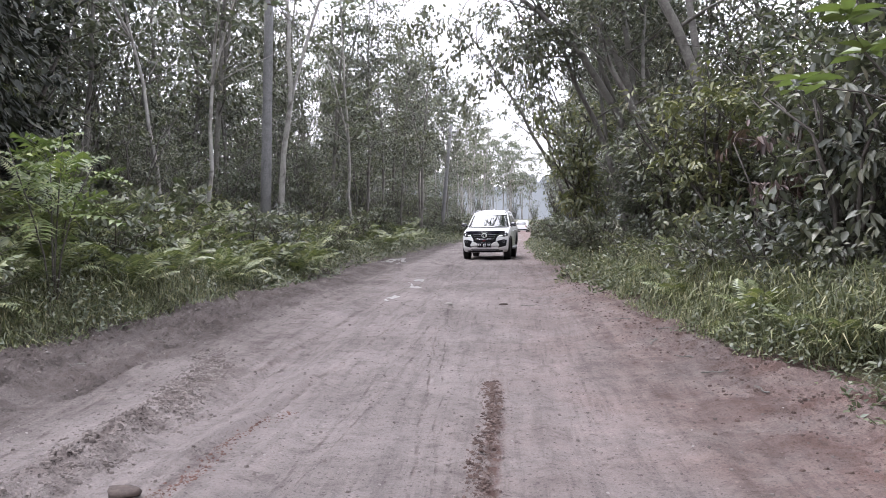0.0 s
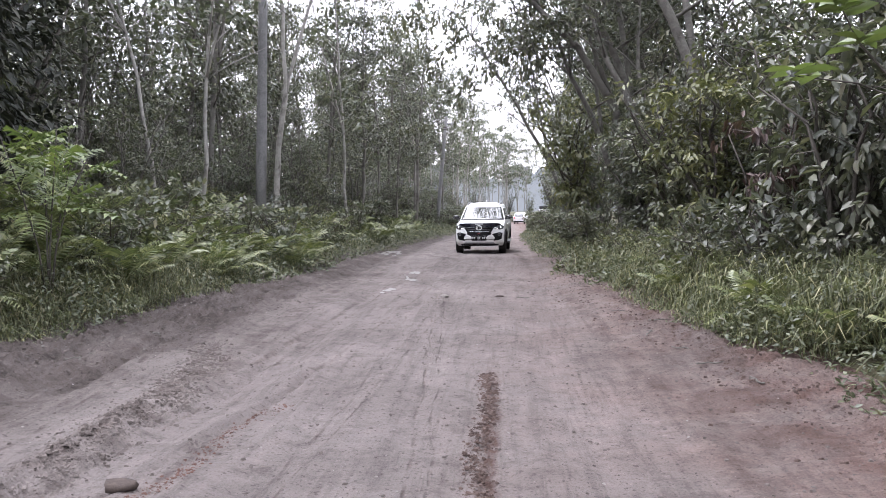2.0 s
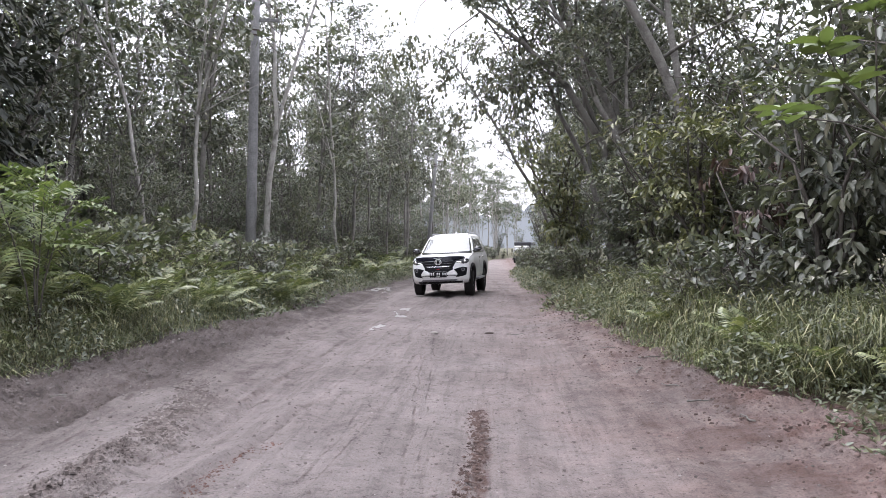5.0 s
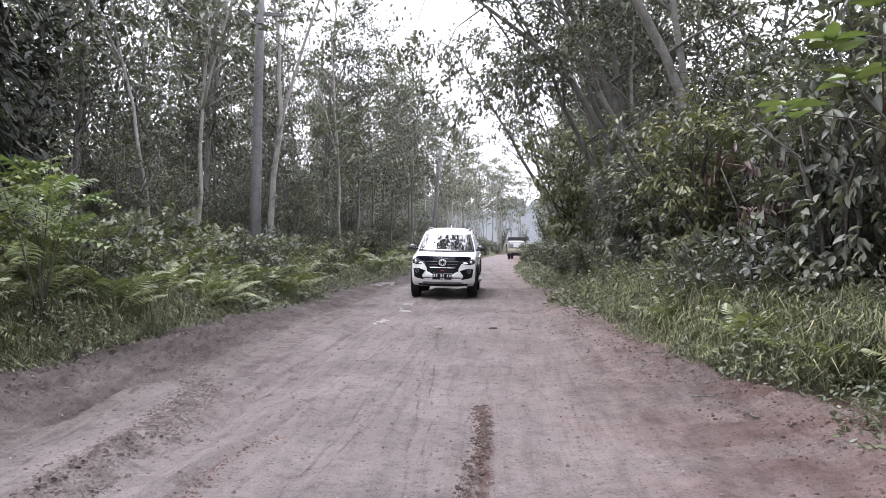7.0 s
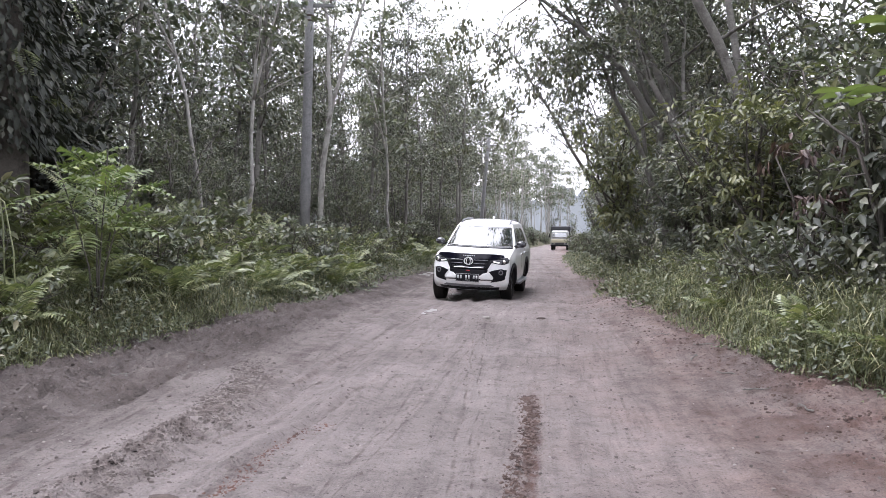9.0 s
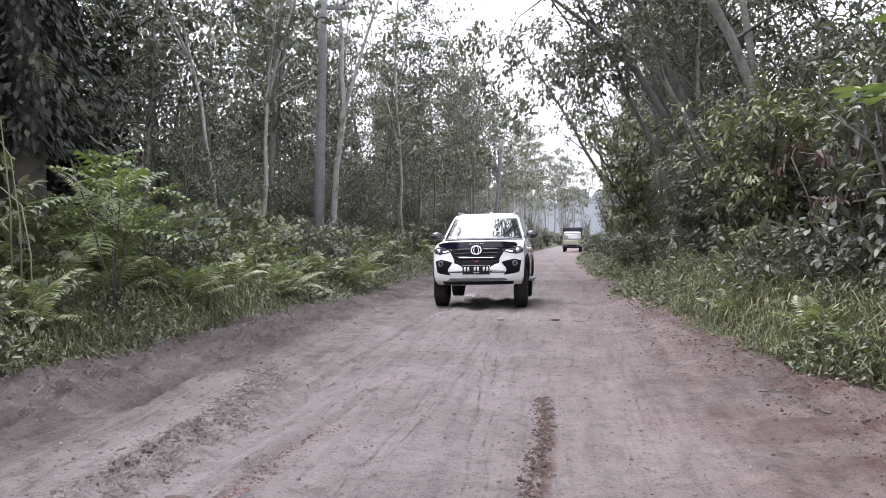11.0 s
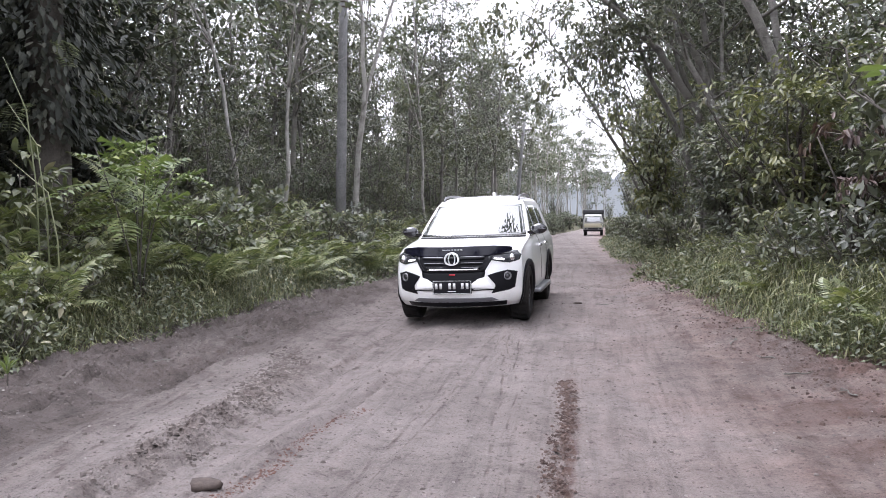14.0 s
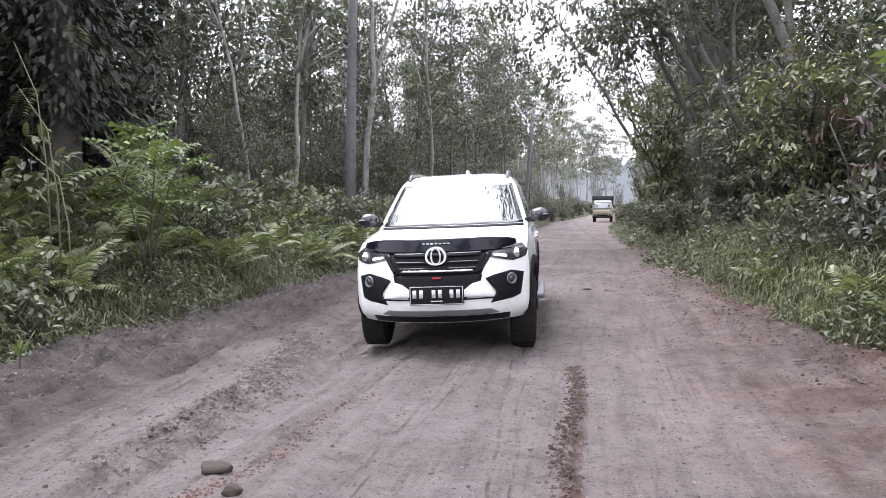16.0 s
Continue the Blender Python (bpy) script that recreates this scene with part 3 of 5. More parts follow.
for k in range(4):
    st, fo = shrub_meshes(220 + k, 1.2 + 0.2 * k, 0.85, 560, 0.13 + 0.02 * k, 0.48, 8, 0.06, 0.3, k < 1)
    kinds["low%d" % k] = plant("shrub", [("stem", st, BARK_DARK), ("foliage", fo, (LEAF_MID, LEAF_DARK, LEAF_HAZED, LEAF_HAZED)[k])], "leafy green roadside shrub among ferns", "shrub", "low growth along the verges")
st, fo = shrub_meshes(235, 1.5, 0.8, 520, 0.14, 0.40, 9, 0.06, 0.3, True)
kinds["light"] = plant("shrub", [("stem", st, BARK_DARK), ("foliage", fo, LEAF_YELLOW)], "leafy yellow-green shrub growing among ferns", "shrub", "low growth along the verges")
st, fo = shrub_meshes(230, 8.0, 2.6, 4200, 0.27, 0.5, 10, 0.05, 0.5, False)
fo_pale = fo.copy()
st_pale = st.copy()
kinds["deep"] = plant("tall_shrub", [("stem", st, BARK_DARK), ("foliage", fo, LEAF_DEEP)], "towering thicket with very dark green leaves", "shrub", "forest understorey")
kinds["veil"] = plant("tall_shrub", [("stem", st_pale, BARK), ("foliage", fo_pale, LEAF_HAZED)], "tall hazy thicket of greyish green leaves", "shrub", "forest understorey")
st, fo = shrub_meshes(240, 3.6, 1.2, 900, 0.19, 0.46, 7, 0.15, 0.7)
kinds["big"] = plant("tall_shrub", [("stem", st, BARK_DARK), ("foliage", fo, LEAF_DARK)], "broad-leaved shrub with large drooping glossy leaves", "shrub", "dense growth along the east verge")
st, fo = shrub_meshes(241, 1.5, 0.8, 330, 0.19, 0.5, 8, 0.2, 0.4)
kinds["broad"] = plant("shrub", [("stem", st, BARK_DARK), ("foliage", fo, LEAF_MID)], "low plant with broad dull green leaves", "shrub", "low growth along the verges")
st, fo = shrub_meshes(242, 3.4, 1.0, 1700, 0.15, 0.42, 8, 0.25, 0.6)
kinds["yellow"] = plant("tall_shrub", [("stem", st, BARK_DARK), ("foliage", fo, LEAF_YELLOW)], "tall shrub with yellowish green leaves", "shrub", "dense growth along the east verge")
st, fo = shrub_meshes(243, 2.6, 0.55, 260, 0.16, 0.34, 5, 0.55, 1.2)
kinds["red"] = plant("withered_shrub", [("stem", st, BARK_DARK), ("foliage", fo, LEAF_RED)], "withered shrub with hanging red-brown leaves", "shrub", "dense growth along the east verge")


def frond_mesh(seed, length, pairs, droop, rise=0.75, wide=0.26, plump=0.42):
    """One arching pinnate frond along +x."""
    rng = np.random.default_rng(seed)
    v, f = [], []
    prev = None
    for i in range(pairs + 1):
        s = i / pairs
        x = length * s * (1 - 0.16 * droop * s)
        z = length * (rise * s - 0.95 * droop * s * s)
        if prev:
            b = len(v)
            w = 0.006 * (1 - s) + 0.002
            v += [(prev[0], -w, prev[1]), (prev[0], w, prev[1]), (x, w, z), (x, -w, z)]
            f.append((b, b + 1, b + 2, b + 3))
        prev = (x, z)
        if i == 0:
            continue
        ln = length * wide * math.sin(math.pi * min(1, 0.18 + 0.8 * (1 - s))) * rng.uniform(0.85, 1.1) + 0.015
        for sgn in (-1, 1):
            b = len(v)
            t = length / pairs * plump
            dz = rng.uniform(-0.12, 0.08) * ln
            v += [(x - t, 0, z), (x + 0.25 * ln - t * 0.6, sgn * ln * 0.6, z + dz * 0.3 + 0.02), (x + 0.35 * ln, sgn * ln, z + dz - 0.1 * ln), (x + 0.25 * ln + t, sgn * ln * 0.55, z + dz * 0.3 + 0.02)]
            f.append((b, b + 1, b + 2, b + 3) if sgn < 0 else (b + 3, b + 2, b + 1, b))
    return mesh_of("frond", v, f)


fronds = [frond_mesh(300 + k, 1.0, 22, 0.55 + 0.15 * k) for k in range(3)]
for me in fronds:
    me.materials.append(FERN)
for k in range(3):
    root = new("fern")
    for i in range(9):
        ob = part("frond", fronds[(i + k) % 3], None, root)
        ob.matrix_basis = pose(0, 0, 0.02, 0, R.uniform(-52, -8), i * 40 + R.uniform(-15, 15)) @ Matrix.Scale(R.uniform(0.6, 1.1), 4)
    kinds["fern%d" % k] = tagged(root, "green fern with long arching feathery fronds", "fern", "ferns on the verges")

# a young tree with flat feathery leaves on the west verge
flat = frond_mesh(310, 0.8, 8, 0.35, 0.3, 0.30, 0.45)
flat.materials.append(LEAF_LIGHT)
root = new("sapling")
t = Tubes(6)
for a in range(4):
    w = a * 1.7 + 0.4
    t.add([(0, 0, -0.1), (0.10 * math.cos(w), 0.10 * math.sin(w), 0.8), (0.28 * math.cos(w), 0.28 * math.sin(w), 1.5), (0.5 * math.cos(w), 0.5 * math.sin(w), 1.95 + 0.12 * a)], [0.016, 0.013, 0.010, 0.006])
part("stem", t.mesh("stem"), BARK_DARK, root)
for a in range(4):
    w = a * 1.7 + 0.4
    for i in range(8):
        h = 1.15 + 0.11 * i
        q = 0.15 + 0.05 * i
        ob = part("frond", flat, None, root)
        ob.matrix_basis = pose(q * math.cos(w), q * math.sin(w), h, 0, R.uniform(-38, 24), math.degrees(w) + i * 77 + R.uniform(-30, 30)) @ Matrix.Scale(R.uniform(0.55, 1.05), 4)
kinds["sapling"] = tagged(root, "young sapling with flat feathery light green leaves", "sapling", "low growth along the verges")

spots = []


def sow(n, kindlist, y0, y1, side, near, far, size, power=1.0, tilt=0.0, lean=(0, 0), turn=360):
    for i in range(n):
        y = y0 + (y1 - y0) * ((i + R.random()) / n) ** power
        d = R.uniform(near, far)
        x = float(road_l(y)) - d if side < 0 else float(road_r(y)) + d
        spots.append((R.choice(kindlist), put(None, x, y, R.uniform(-turn / 2, turn / 2), R.uniform(*size), (R.uniform(-tilt, tilt), R.uniform(*lean)))))


RUB = ["rubber0", "rubber1", "rubber2", "rubber3"]
SCR = ["scrub0", "scrub1", "scrub2"]
TALL = ["tall0", "tall1", "tall2"]
FERNS = ["fern0", "fern1", "fern2"]
# west verge: ferns up the bank, shrubs among them, then scrub and trees
sow(95, FERNS, 7.5, 24, -1, 0.35, 3.0, (0.6, 1.2))
sow(60, FERNS, 8.5, 26, -1, 2.2, 4.6, (1.0, 1.5))
sow(44, FERNS, 22, 55, -1, 0.4, 3.6, (0.8, 1.3))
sow(26, ["low0", "light", "low0", "low1"], 9, 34, -1, 0.5, 2.4, (0.45, 0.8))
sow(24, ["low0", "low0", "light", "broad"], 9, 24, -1, 1.4, 4.4, (0.7, 1.1))
sow(60, ["low2", "low3", "low0", "light"], 14, 70, -1, 0.9, 5.5, (0.7, 1.2), 1.2)
sow(8, ["broad"], 8, 16, -1, 1.8, 3.6, (0.6, 0.9))
sow(14, SCR, 14, 36, -1, 4.8, 7.0, (0.30, 0.5))
sow(22, SCR, 13, 62, -1, 7.2, 10, (0.5, 0.8))
sow(18, SCR, 14, 78, -1, 11, 15, (0.8, 1.1))
sow(14, SCR, 18, 85, -1, 18, 26, (1.0, 1.3))
sow(40, RUB, 15, 100, -1, 6.0, 15, (0.8, 1.15))
sow(12, RUB, 16, 70, -1, 12, 28, (0.9, 1.2))
sow(9, RUB, 13, 27, -1, 6.5, 13, (0.85, 1.1))
# crowns that close in on the road beyond the pole
sow(5, RUB, 27, 46, -1, 5.5, 10, (0.85, 1.05))
sow(9, RUB, 40, 82, -1, 1.6, 5.5, (0.75, 0.95))
sow(22, SCR, 34, 95, -1, 2.6, 6.0, (0.3, 0.6))
# east verge: low growth, a wall of tall shrubs, trees leaning over
sow(30, ["low0", "low1", "low1", "light"], 6.5, 24, 1, 0.7, 1.7, (0.4, 0.7))
sow(26, ["low2", "low2", "low3"], 22, 60, 1, 0.4, 1.3, (0.6, 1.0))
sow(17, TALL, 7.2, 24, 1, 1.8, 2.9, (0.6, 0.9), 1, 6, (-14, -3))
sow(6, TALL, 9, 24, 1, 3.2, 4.8, (1.0, 1.2), 1, 6, (-14, -4))
sow(24, SCR, 24, 62, 1, 2.0, 4.4, (0.4, 0.65), 1, 5, (-12, 0))
sow(6, ["big"], 6.6, 10.5, 1, 1.6, 2.5, (0.75, 1.0), 1, 4, (-10, 0))
sow(12, FERNS, 6.5, 16, 1, 0.45, 1.1, (0.6, 0.85))
sow(18, ["lean0", "lean1", "lean2"], 12, 60, 1, 4.4, 8.0, (0.8, 1.1), 1, 0, (0, 0), 50)
# the far woods round the bend
sow(60, ["pale0", "pale1"], 66, 170, -1, 1.2, 24, (0.8, 1.2))
sow(22, ["pale0", "pale1"], 64, 170, 1, 2.0, 16, (0.85, 1.2))
sow(28, ["pale0", "pale1"], 120, 195, -1, 1.0, 24, (0.8, 1.1))
sow(28, ["scrub2", "low3", "scrub2"], 60, 175, -1, 1.5, 18, (0.4, 0.9))
sow(34, ["low2", "low3"], 55, 135, -1, 0.3, 3.0, (0.8, 1.5))
sow(12, ["scrub2", "low3"], 62, 150, 1, 1.5, 6, (0.35, 0.7))
# single plants that stand out
for kind, x, y, turn, size, lean in (
        ("arch", 3.9, 27, 0, 1.0, 0), ("lean0", 8.2, 12.5, 10, 0.95, 0), ("tall2", 5.6, 9.4, 30, 1.05, -4), ("tall0", 6.2, 11.0, 200, 1.15, -4), ("arch", 3.2, 37, 12, 0.95, -6), ("arch", 4.3, 22, -10, 0.95, 0), ("arch", 4.6, 24, 5, 1.3, 0), ("arch", 4.5, 16.3, 0, 1.1, 0),   ("yellow", 3.3, 13.2, 0, 0.95, -8), 
        ("yellow", 2.6, 30, 40, 1.6, -6), ("red", 3.35, 10.7, 0, 0.93, -8), ("low1", 3.1, 10.4, 0, 1.0, 0), ("low0", 3.0, 12.6, 60, 1.0, 0), ("low1", 2.9, 11.6, 200, 0.9, 0), ("sapling", -5.75, 10.3, 0, 1.0, 0),
        ("sapling", -6.6, 12.0, 130, 0.95, 0), ("broad", -6.9, 9.4, 0, 0.95, 0), ("broad", -7.5, 10.2, 60, 1.1, 0), ("broad", -5.6, 7.6, 200, 0.55, 0),
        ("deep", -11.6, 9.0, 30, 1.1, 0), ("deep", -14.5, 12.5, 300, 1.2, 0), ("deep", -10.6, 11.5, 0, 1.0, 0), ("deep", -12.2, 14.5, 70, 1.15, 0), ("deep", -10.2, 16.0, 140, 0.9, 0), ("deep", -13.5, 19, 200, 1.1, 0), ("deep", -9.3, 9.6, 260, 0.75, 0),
        ("veil", -18.0, 29, 110, 1.0, 0), ("veil", -14.5, 36, 200, 0.95, 0),
        ("rubber0", -6.9, 47, 20, 0.95, 0), ("rubber2", -7.4, 54, 120, 0.95, 0), ("rubber1", -6.3, 60, 200, 0.9, 0), ("rubber3", -8.6, 41, 300, 0.9, 0),
        ("pale0", -8.75, 24, 30, 0.85, 1), ("pale1", -8.9, 21.5, 0, 0.8, -7), ("pale0", -6.7, 36, 200, 0.8, 0)):
    spots.append((kind, put(None, x, y, turn, size, (0, lean))))
# behind the viewpoint
for i in range(12):
    y = -3 - 2.6 * i
    x = float(road_l(y)) - R.uniform(1, 6) if i % 2 else float(road_r(y)) + R.uniform(0, 5)
    spots.append(("lean%d" % R.randrange(3) if i % 2 == 0 else "rubber%d" % R.randrange(4), put(None, x, y, R.uniform(-30, 30), 1.0)))
spread_copies(kinds, spots)


# a forked pale tree behind the pole, and a dark tree hung with ferns
def forked_tree():
    root = new("forked_tree")
    t = Tubes(9)
    t.add([(0.15, 0, -0.3), (-0.05, 0, 1.5), (0.05, 0, 3.2), (0.30, 0, 4.9), (0.34, 0, 5.6), (0.25, 0, 6.5), (0.25, 0.1, 8.0), (0.0, 0.2, 9.6), (0.1, 0.2, 11.5)],
          [0.13, 0.11, 0.10, 0.095, 0.085, 0.07, 0.06, 0.05, 0.02])
    t.add([(0.30, 0, 4.8), (0.45, 0, 5.6), (0.75, 0, 6.6), (1.15, 0.1, 8.0), (1.7, 0.2, 9.6), (2.0, 0.2, 11)], [0.06, 0.065, 0.06, 0.055, 0.045, 0.02])
    t.add([(0.05, 0.18, 9.4), (-0.5, 0.1, 10.2), (-1.2, 0.0, 10.8)], [0.05, 0.035, 0.02])
    t.add([(0.25, 0.1, 7.9), (-0.2, 0.2, 8.6), (-0.8, 0.2, 9.0)], [0.04, 0.03, 0.015])
    part("trunk", t.mesh("trunk"), BARK_PALE, root)
    rng = np.random.default_rng(7)
    c = np.array([(0.1, 0.2, 11.3), (2.0, 0.2, 10.9), (-1.2, 0, 10.8), (1.4, 0.2, 9.6), (-0.8, 0.2, 9.1)])
    pos = c[rng.integers(0, 5, 900)] + rng.normal(0, 0.6, (900, 3))
    part("crown", leaf_mesh("crown", pos, rng.normal(0, 0.5, (900, 3)), rng, 0.24, 0.12, False), LEAF_DARK, root)
    root.matrix_basis = put(None, -8.1, 30)
    tagged(root, "pale forked tree trunk behind the concrete pole", "tree", "roadside forest trees")


forked_tree()


def fern_hung_tree(x, y):
    root = new("old_tree")
    t = Tubes(12)
    t.add([(0, 0, -0.3), (0.05, 0, 1.2), (0, 0.1, 3), (-0.1, 0, 5.5), (0.1, 0, 8.5), (0.3, 0, 12)], [0.42, 0.33, 0.30, 0.28, 0.22, 0.10])
    for k in range(7):
        a = 0.9 * k
        t.add([(0, 0, 5 + 0.8 * k), (1.2 * math.cos(a), 1.2 * math.sin(a), 6 + 0.8 * k), (2.6 * math.cos(a), 2.6 * math.sin(a), 6.6 + 0.8 * k)], [0.12, 0.08, 0.03])
    part("trunk", t.mesh("trunk"), BARK_DARK, root)
    rng = np.random.default_rng(17)
    n = 6500
    a, h = rng.uniform(0, 6.28, n), rng.uniform(2.0, 9.5, n)
    r = 0.35 + np.abs(rng.normal(0, 0.75, n)) * (0.35 + 0.10 * h)
    pos = np.stack([r * np.cos(a), r * np.sin(a), h], 1)
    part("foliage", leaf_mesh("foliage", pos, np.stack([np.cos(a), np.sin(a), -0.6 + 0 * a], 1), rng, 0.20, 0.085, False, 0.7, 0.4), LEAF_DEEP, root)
    for k in range(12):
        ob = part("hanging_fern", fronds[k % 3], None, root)
        ob.matrix_basis = pose(0.3 * math.cos(k * 2.4), 0.3 * math.sin(k * 2.4), 1.8 + 0.35 * k, 0, 40 + R.uniform(-15, 20), math.degrees(k * 2.4)) @ Matrix.Scale(R.uniform(0.8, 1.3), 4)
    root.matrix_basis = put(None, x, y)
    tagged(root, "old dark tree hung with ferns and very dark leaves", "tree", "roadside forest trees")


fern_hung_tree(-8.6, 12.6)


def overhanging_tree():
    """A tree on the east side whose long limb droops leafy sprays over the road."""
    root = new("overhanging_tree")
    rng = np.random.default_rng(23)
    t = Tubes(8)
    main = [(4.6, 26, 0.0), (4.2, 26, 2.2), (3.3, 26, 4.6), (2.2, 26, 6.4), (0.9, 26, 7.7), (-0.4, 26, 8.7), (-1.6, 26.2, 9.6)]
    t.add(main, [0.17, 0.14, 0.12, 0.10, 0.075, 0.05, 0.025])
    t.add([(3.3, 26, 4.6), (2.6, 26.5, 6.8), (2.0, 27, 9.2)], [0.09, 0.06, 0.03])
    c, o = [], []
    for k, (x, y, z) in enumerate(((-1.7, 26, 4.9), (-0.7, 26, 5.6), (-2.2, 26, 6.0), (-3.0, 26.5, 7.0), (0.1, 26, 6.5), (-1.2, 26, 7.1), (0.9, 25.6, 5.4), (1.4, 26.4, 6.6), (0.3, 26, 8.2), (-0.6, 26, 9.2), (1.6, 26, 4.4), (2.0, 27, 9.0), (1.1, 27, 8.6))):
        a = Vector(main[min(6, 3 + k % 4)])
        e = Vector((x, y, z))
        m = (a + e) / 2 + Vector((0, 0, 0.7))
        pts = [a.lerp(m, i / 3) if i < 3 else m.lerp(e, (i - 3) / 3) for i in range(7)]
        t.add(pts, [0.03, 0.027, 0.023, 0.019, 0.015, 0.010, 0.005], 4)
        for f in (0.45, 0.65, 0.85, 1.0):
            q = m.lerp(e, f)
            for _ in range(3):
                c.append(q + Vector(rng.normal(0, 0.28, 3)))
                o.append((e - m).normalized())
    part("trunk", t.mesh("trunk"), BARK, root)
    c, o = np.array(c), np.array(o)
    pick = rng.integers(0, len(c), 2600)
    pos = c[pick] + rng.normal(0, 0.16, (2600, 3))
    part("crown", leaf_mesh("crown", pos, o[pick] * 0.6, rng, 0.21, 0.10, False, 0.5), LEAF_DARK, root)
    tagged(root, "tree whose long limb droops leafy sprays over the road", "tree", "trees over the east verge")


overhanging_tree()


def bright_branch():
    """A young stem leaning out of the thicket with large fresh leaves at its tip."""
    root = new("bright_shrub")
    t = Tubes(6)
    t.add([(3.75, 6.9, 0.2), (3.5, 6.8, 1.4), (3.05, 6.6, 2.3), (2.6, 6.5, 2.75), (2.45, 6.45, 3.0)], [0.02, 0.018, 0.013, 0.009, 0.004])
    t.add([(3.05, 6.6, 2.3), (2.6, 6.5, 2.45), (2.15, 6.45, 2.5)], [0.009, 0.007, 0.004])
    t.add([(2.9, 6.6, 2.5), (2.8, 6.4, 2.9), (2.75, 6.3, 3.3)], [0.009, 0.007, 0.004])
    part("stem", t.mesh("stem"), BARK_DARK, root)
    rng = np.random.default_rng(8)
    tips = np.array([(2.45, 6.45, 2.98), (2.12, 6.45, 2.5), (2.75, 6.3, 3.25), (2.62, 6.5, 2.75)])
    pos, out = [], []
    for k, p in enumerate(tips):
        for i in range((10, 7, 10, 8)[k]):
            a = i * 2.4
            pos.append(p + rng.normal(0, 0.03, 3))
            out.append((math.cos(a), math.sin(a), 0.35))
    for p, o in zip(pos, out):
        part("leaf", leaf_mesh("leaf", np.array([p]), np.array([o]) * 2.0, rng, 0.27, 0.11, True, 0.25, 0.25), LEAF_LIGHT, root, "large fresh yellow-green leaf")
    tagged(root, "leaning shrub with large fresh yellow-green leaves", "shrub", "dense growth along the east verge")


bright_branch()


def reed():
    root = new("reed")
    t = Tubes(5)
    for a, (bx, h) in enumerate(((0, 3.1), (0.12, 2.6), (0.25, 1.9))):
        t.add([(bx, 0, -0.1), (bx - 0.03, 0, h * 0.5), (bx - 0.14, 0, h * 0.8), (bx - 0.42 - 0.1 * a, 0, h)], [0.012, 0.010, 0.008, 0.003])
    part("stalk", t.mesh("stalk"), GRASS, root, "dry pale stalk")
    root.matrix_basis = put(None, -6.25, 9.0)
    tagged(root, "tall dry grass stalk bending over the ferns", "grass", "low growth along the verges")


reed()


# ------------------------------------------------------------------ grass and weeds
def grass_patch(name, seed, n, y0, y1, side, near, far, length, width, label, rise=0.35):
    rng = np.random.default_rng(seed)
    y = y0 + (y1 - y0) * rng.random(n) ** 1.3
    d = near + (far - near) * rng.random(n) ** 0.8 + 0.18 * wave(y, 0 * y, seed, 3, 1.7)
    x = road_l(y) - d if side < 0 else road_r(y) + d
    keep = wave(x, y, seed + 1, 3, 1.1) > -0.55 - 0.4 * (d > near + 0.4)
    x, y, d = x[keep], y[keep], d[keep]
    n = len(x)
    z = land_z(x, y) + rng.random(n) * rise * np.clip((d - near) / 0.7, 0, 1)
    a = rng.uniform(0, 6.28, n)
    ln = length * rng.uniform(0.5, 1.3, n) * np.clip(0.45 + (d - near) * 0.8, 0.45, 1.2)
    out = np.stack([np.cos(a), np.sin(a), 0 * a], 1)
    s = np.stack([-np.sin(a), np.cos(a), 0 * a], 1) * (width * rng.uniform(0.7, 1.3, n))[:, None]
    p = np.stack([x, y, z], 1)
    up = np.array([0, 0, 1.0])
    lean = rng.uniform(0.4, 1.2, n)[:, None]
    L = ln[:, None]
    mid = p + L * (up * 0.45 + out * 0.30 * lean)
    tip = p + L * (up * (0.80 - 0.60 * lean) + out * 0.95 * lean)
    v = np.stack([p - s * 0.6, p + s * 0.6, mid + s, mid - s, tip], 1).reshape(-1, 3)
    faces = []
    for i in range(n):
        b = i * 5
        faces += [(b, b + 1, b + 2, b + 3), (b + 3, b + 2, b + 4)]
    me = bpy.data.meshes.new(name)
    me.from_pydata(v.tolist(), [], faces)
    tagged(part(name, me, GRASS), label, "grass", kind="stuff")


grass_patch("grass", 50, 20000, 4.5, 15, 1, -0.15, 1.6, 0.36, 0.0062, "tangled narrow-bladed roadside grass", 0.5)
grass_patch("grass", 51, 13000, 14, 60, 1, -0.2, 1.4, 0.32, 0.009, "tangled roadside grass and weeds", 0.35)
grass_patch("grass", 52, 15000, 6, 16, -1, -0.12, 1.5, 0.34, 0.0062, "short tufted grass at the fern edge", 0.22)
grass_patch("grass", 53, 13000, 15, 70, -1, -0.2, 2.2, 0.32, 0.009, "roadside grass and weeds", 0.25)


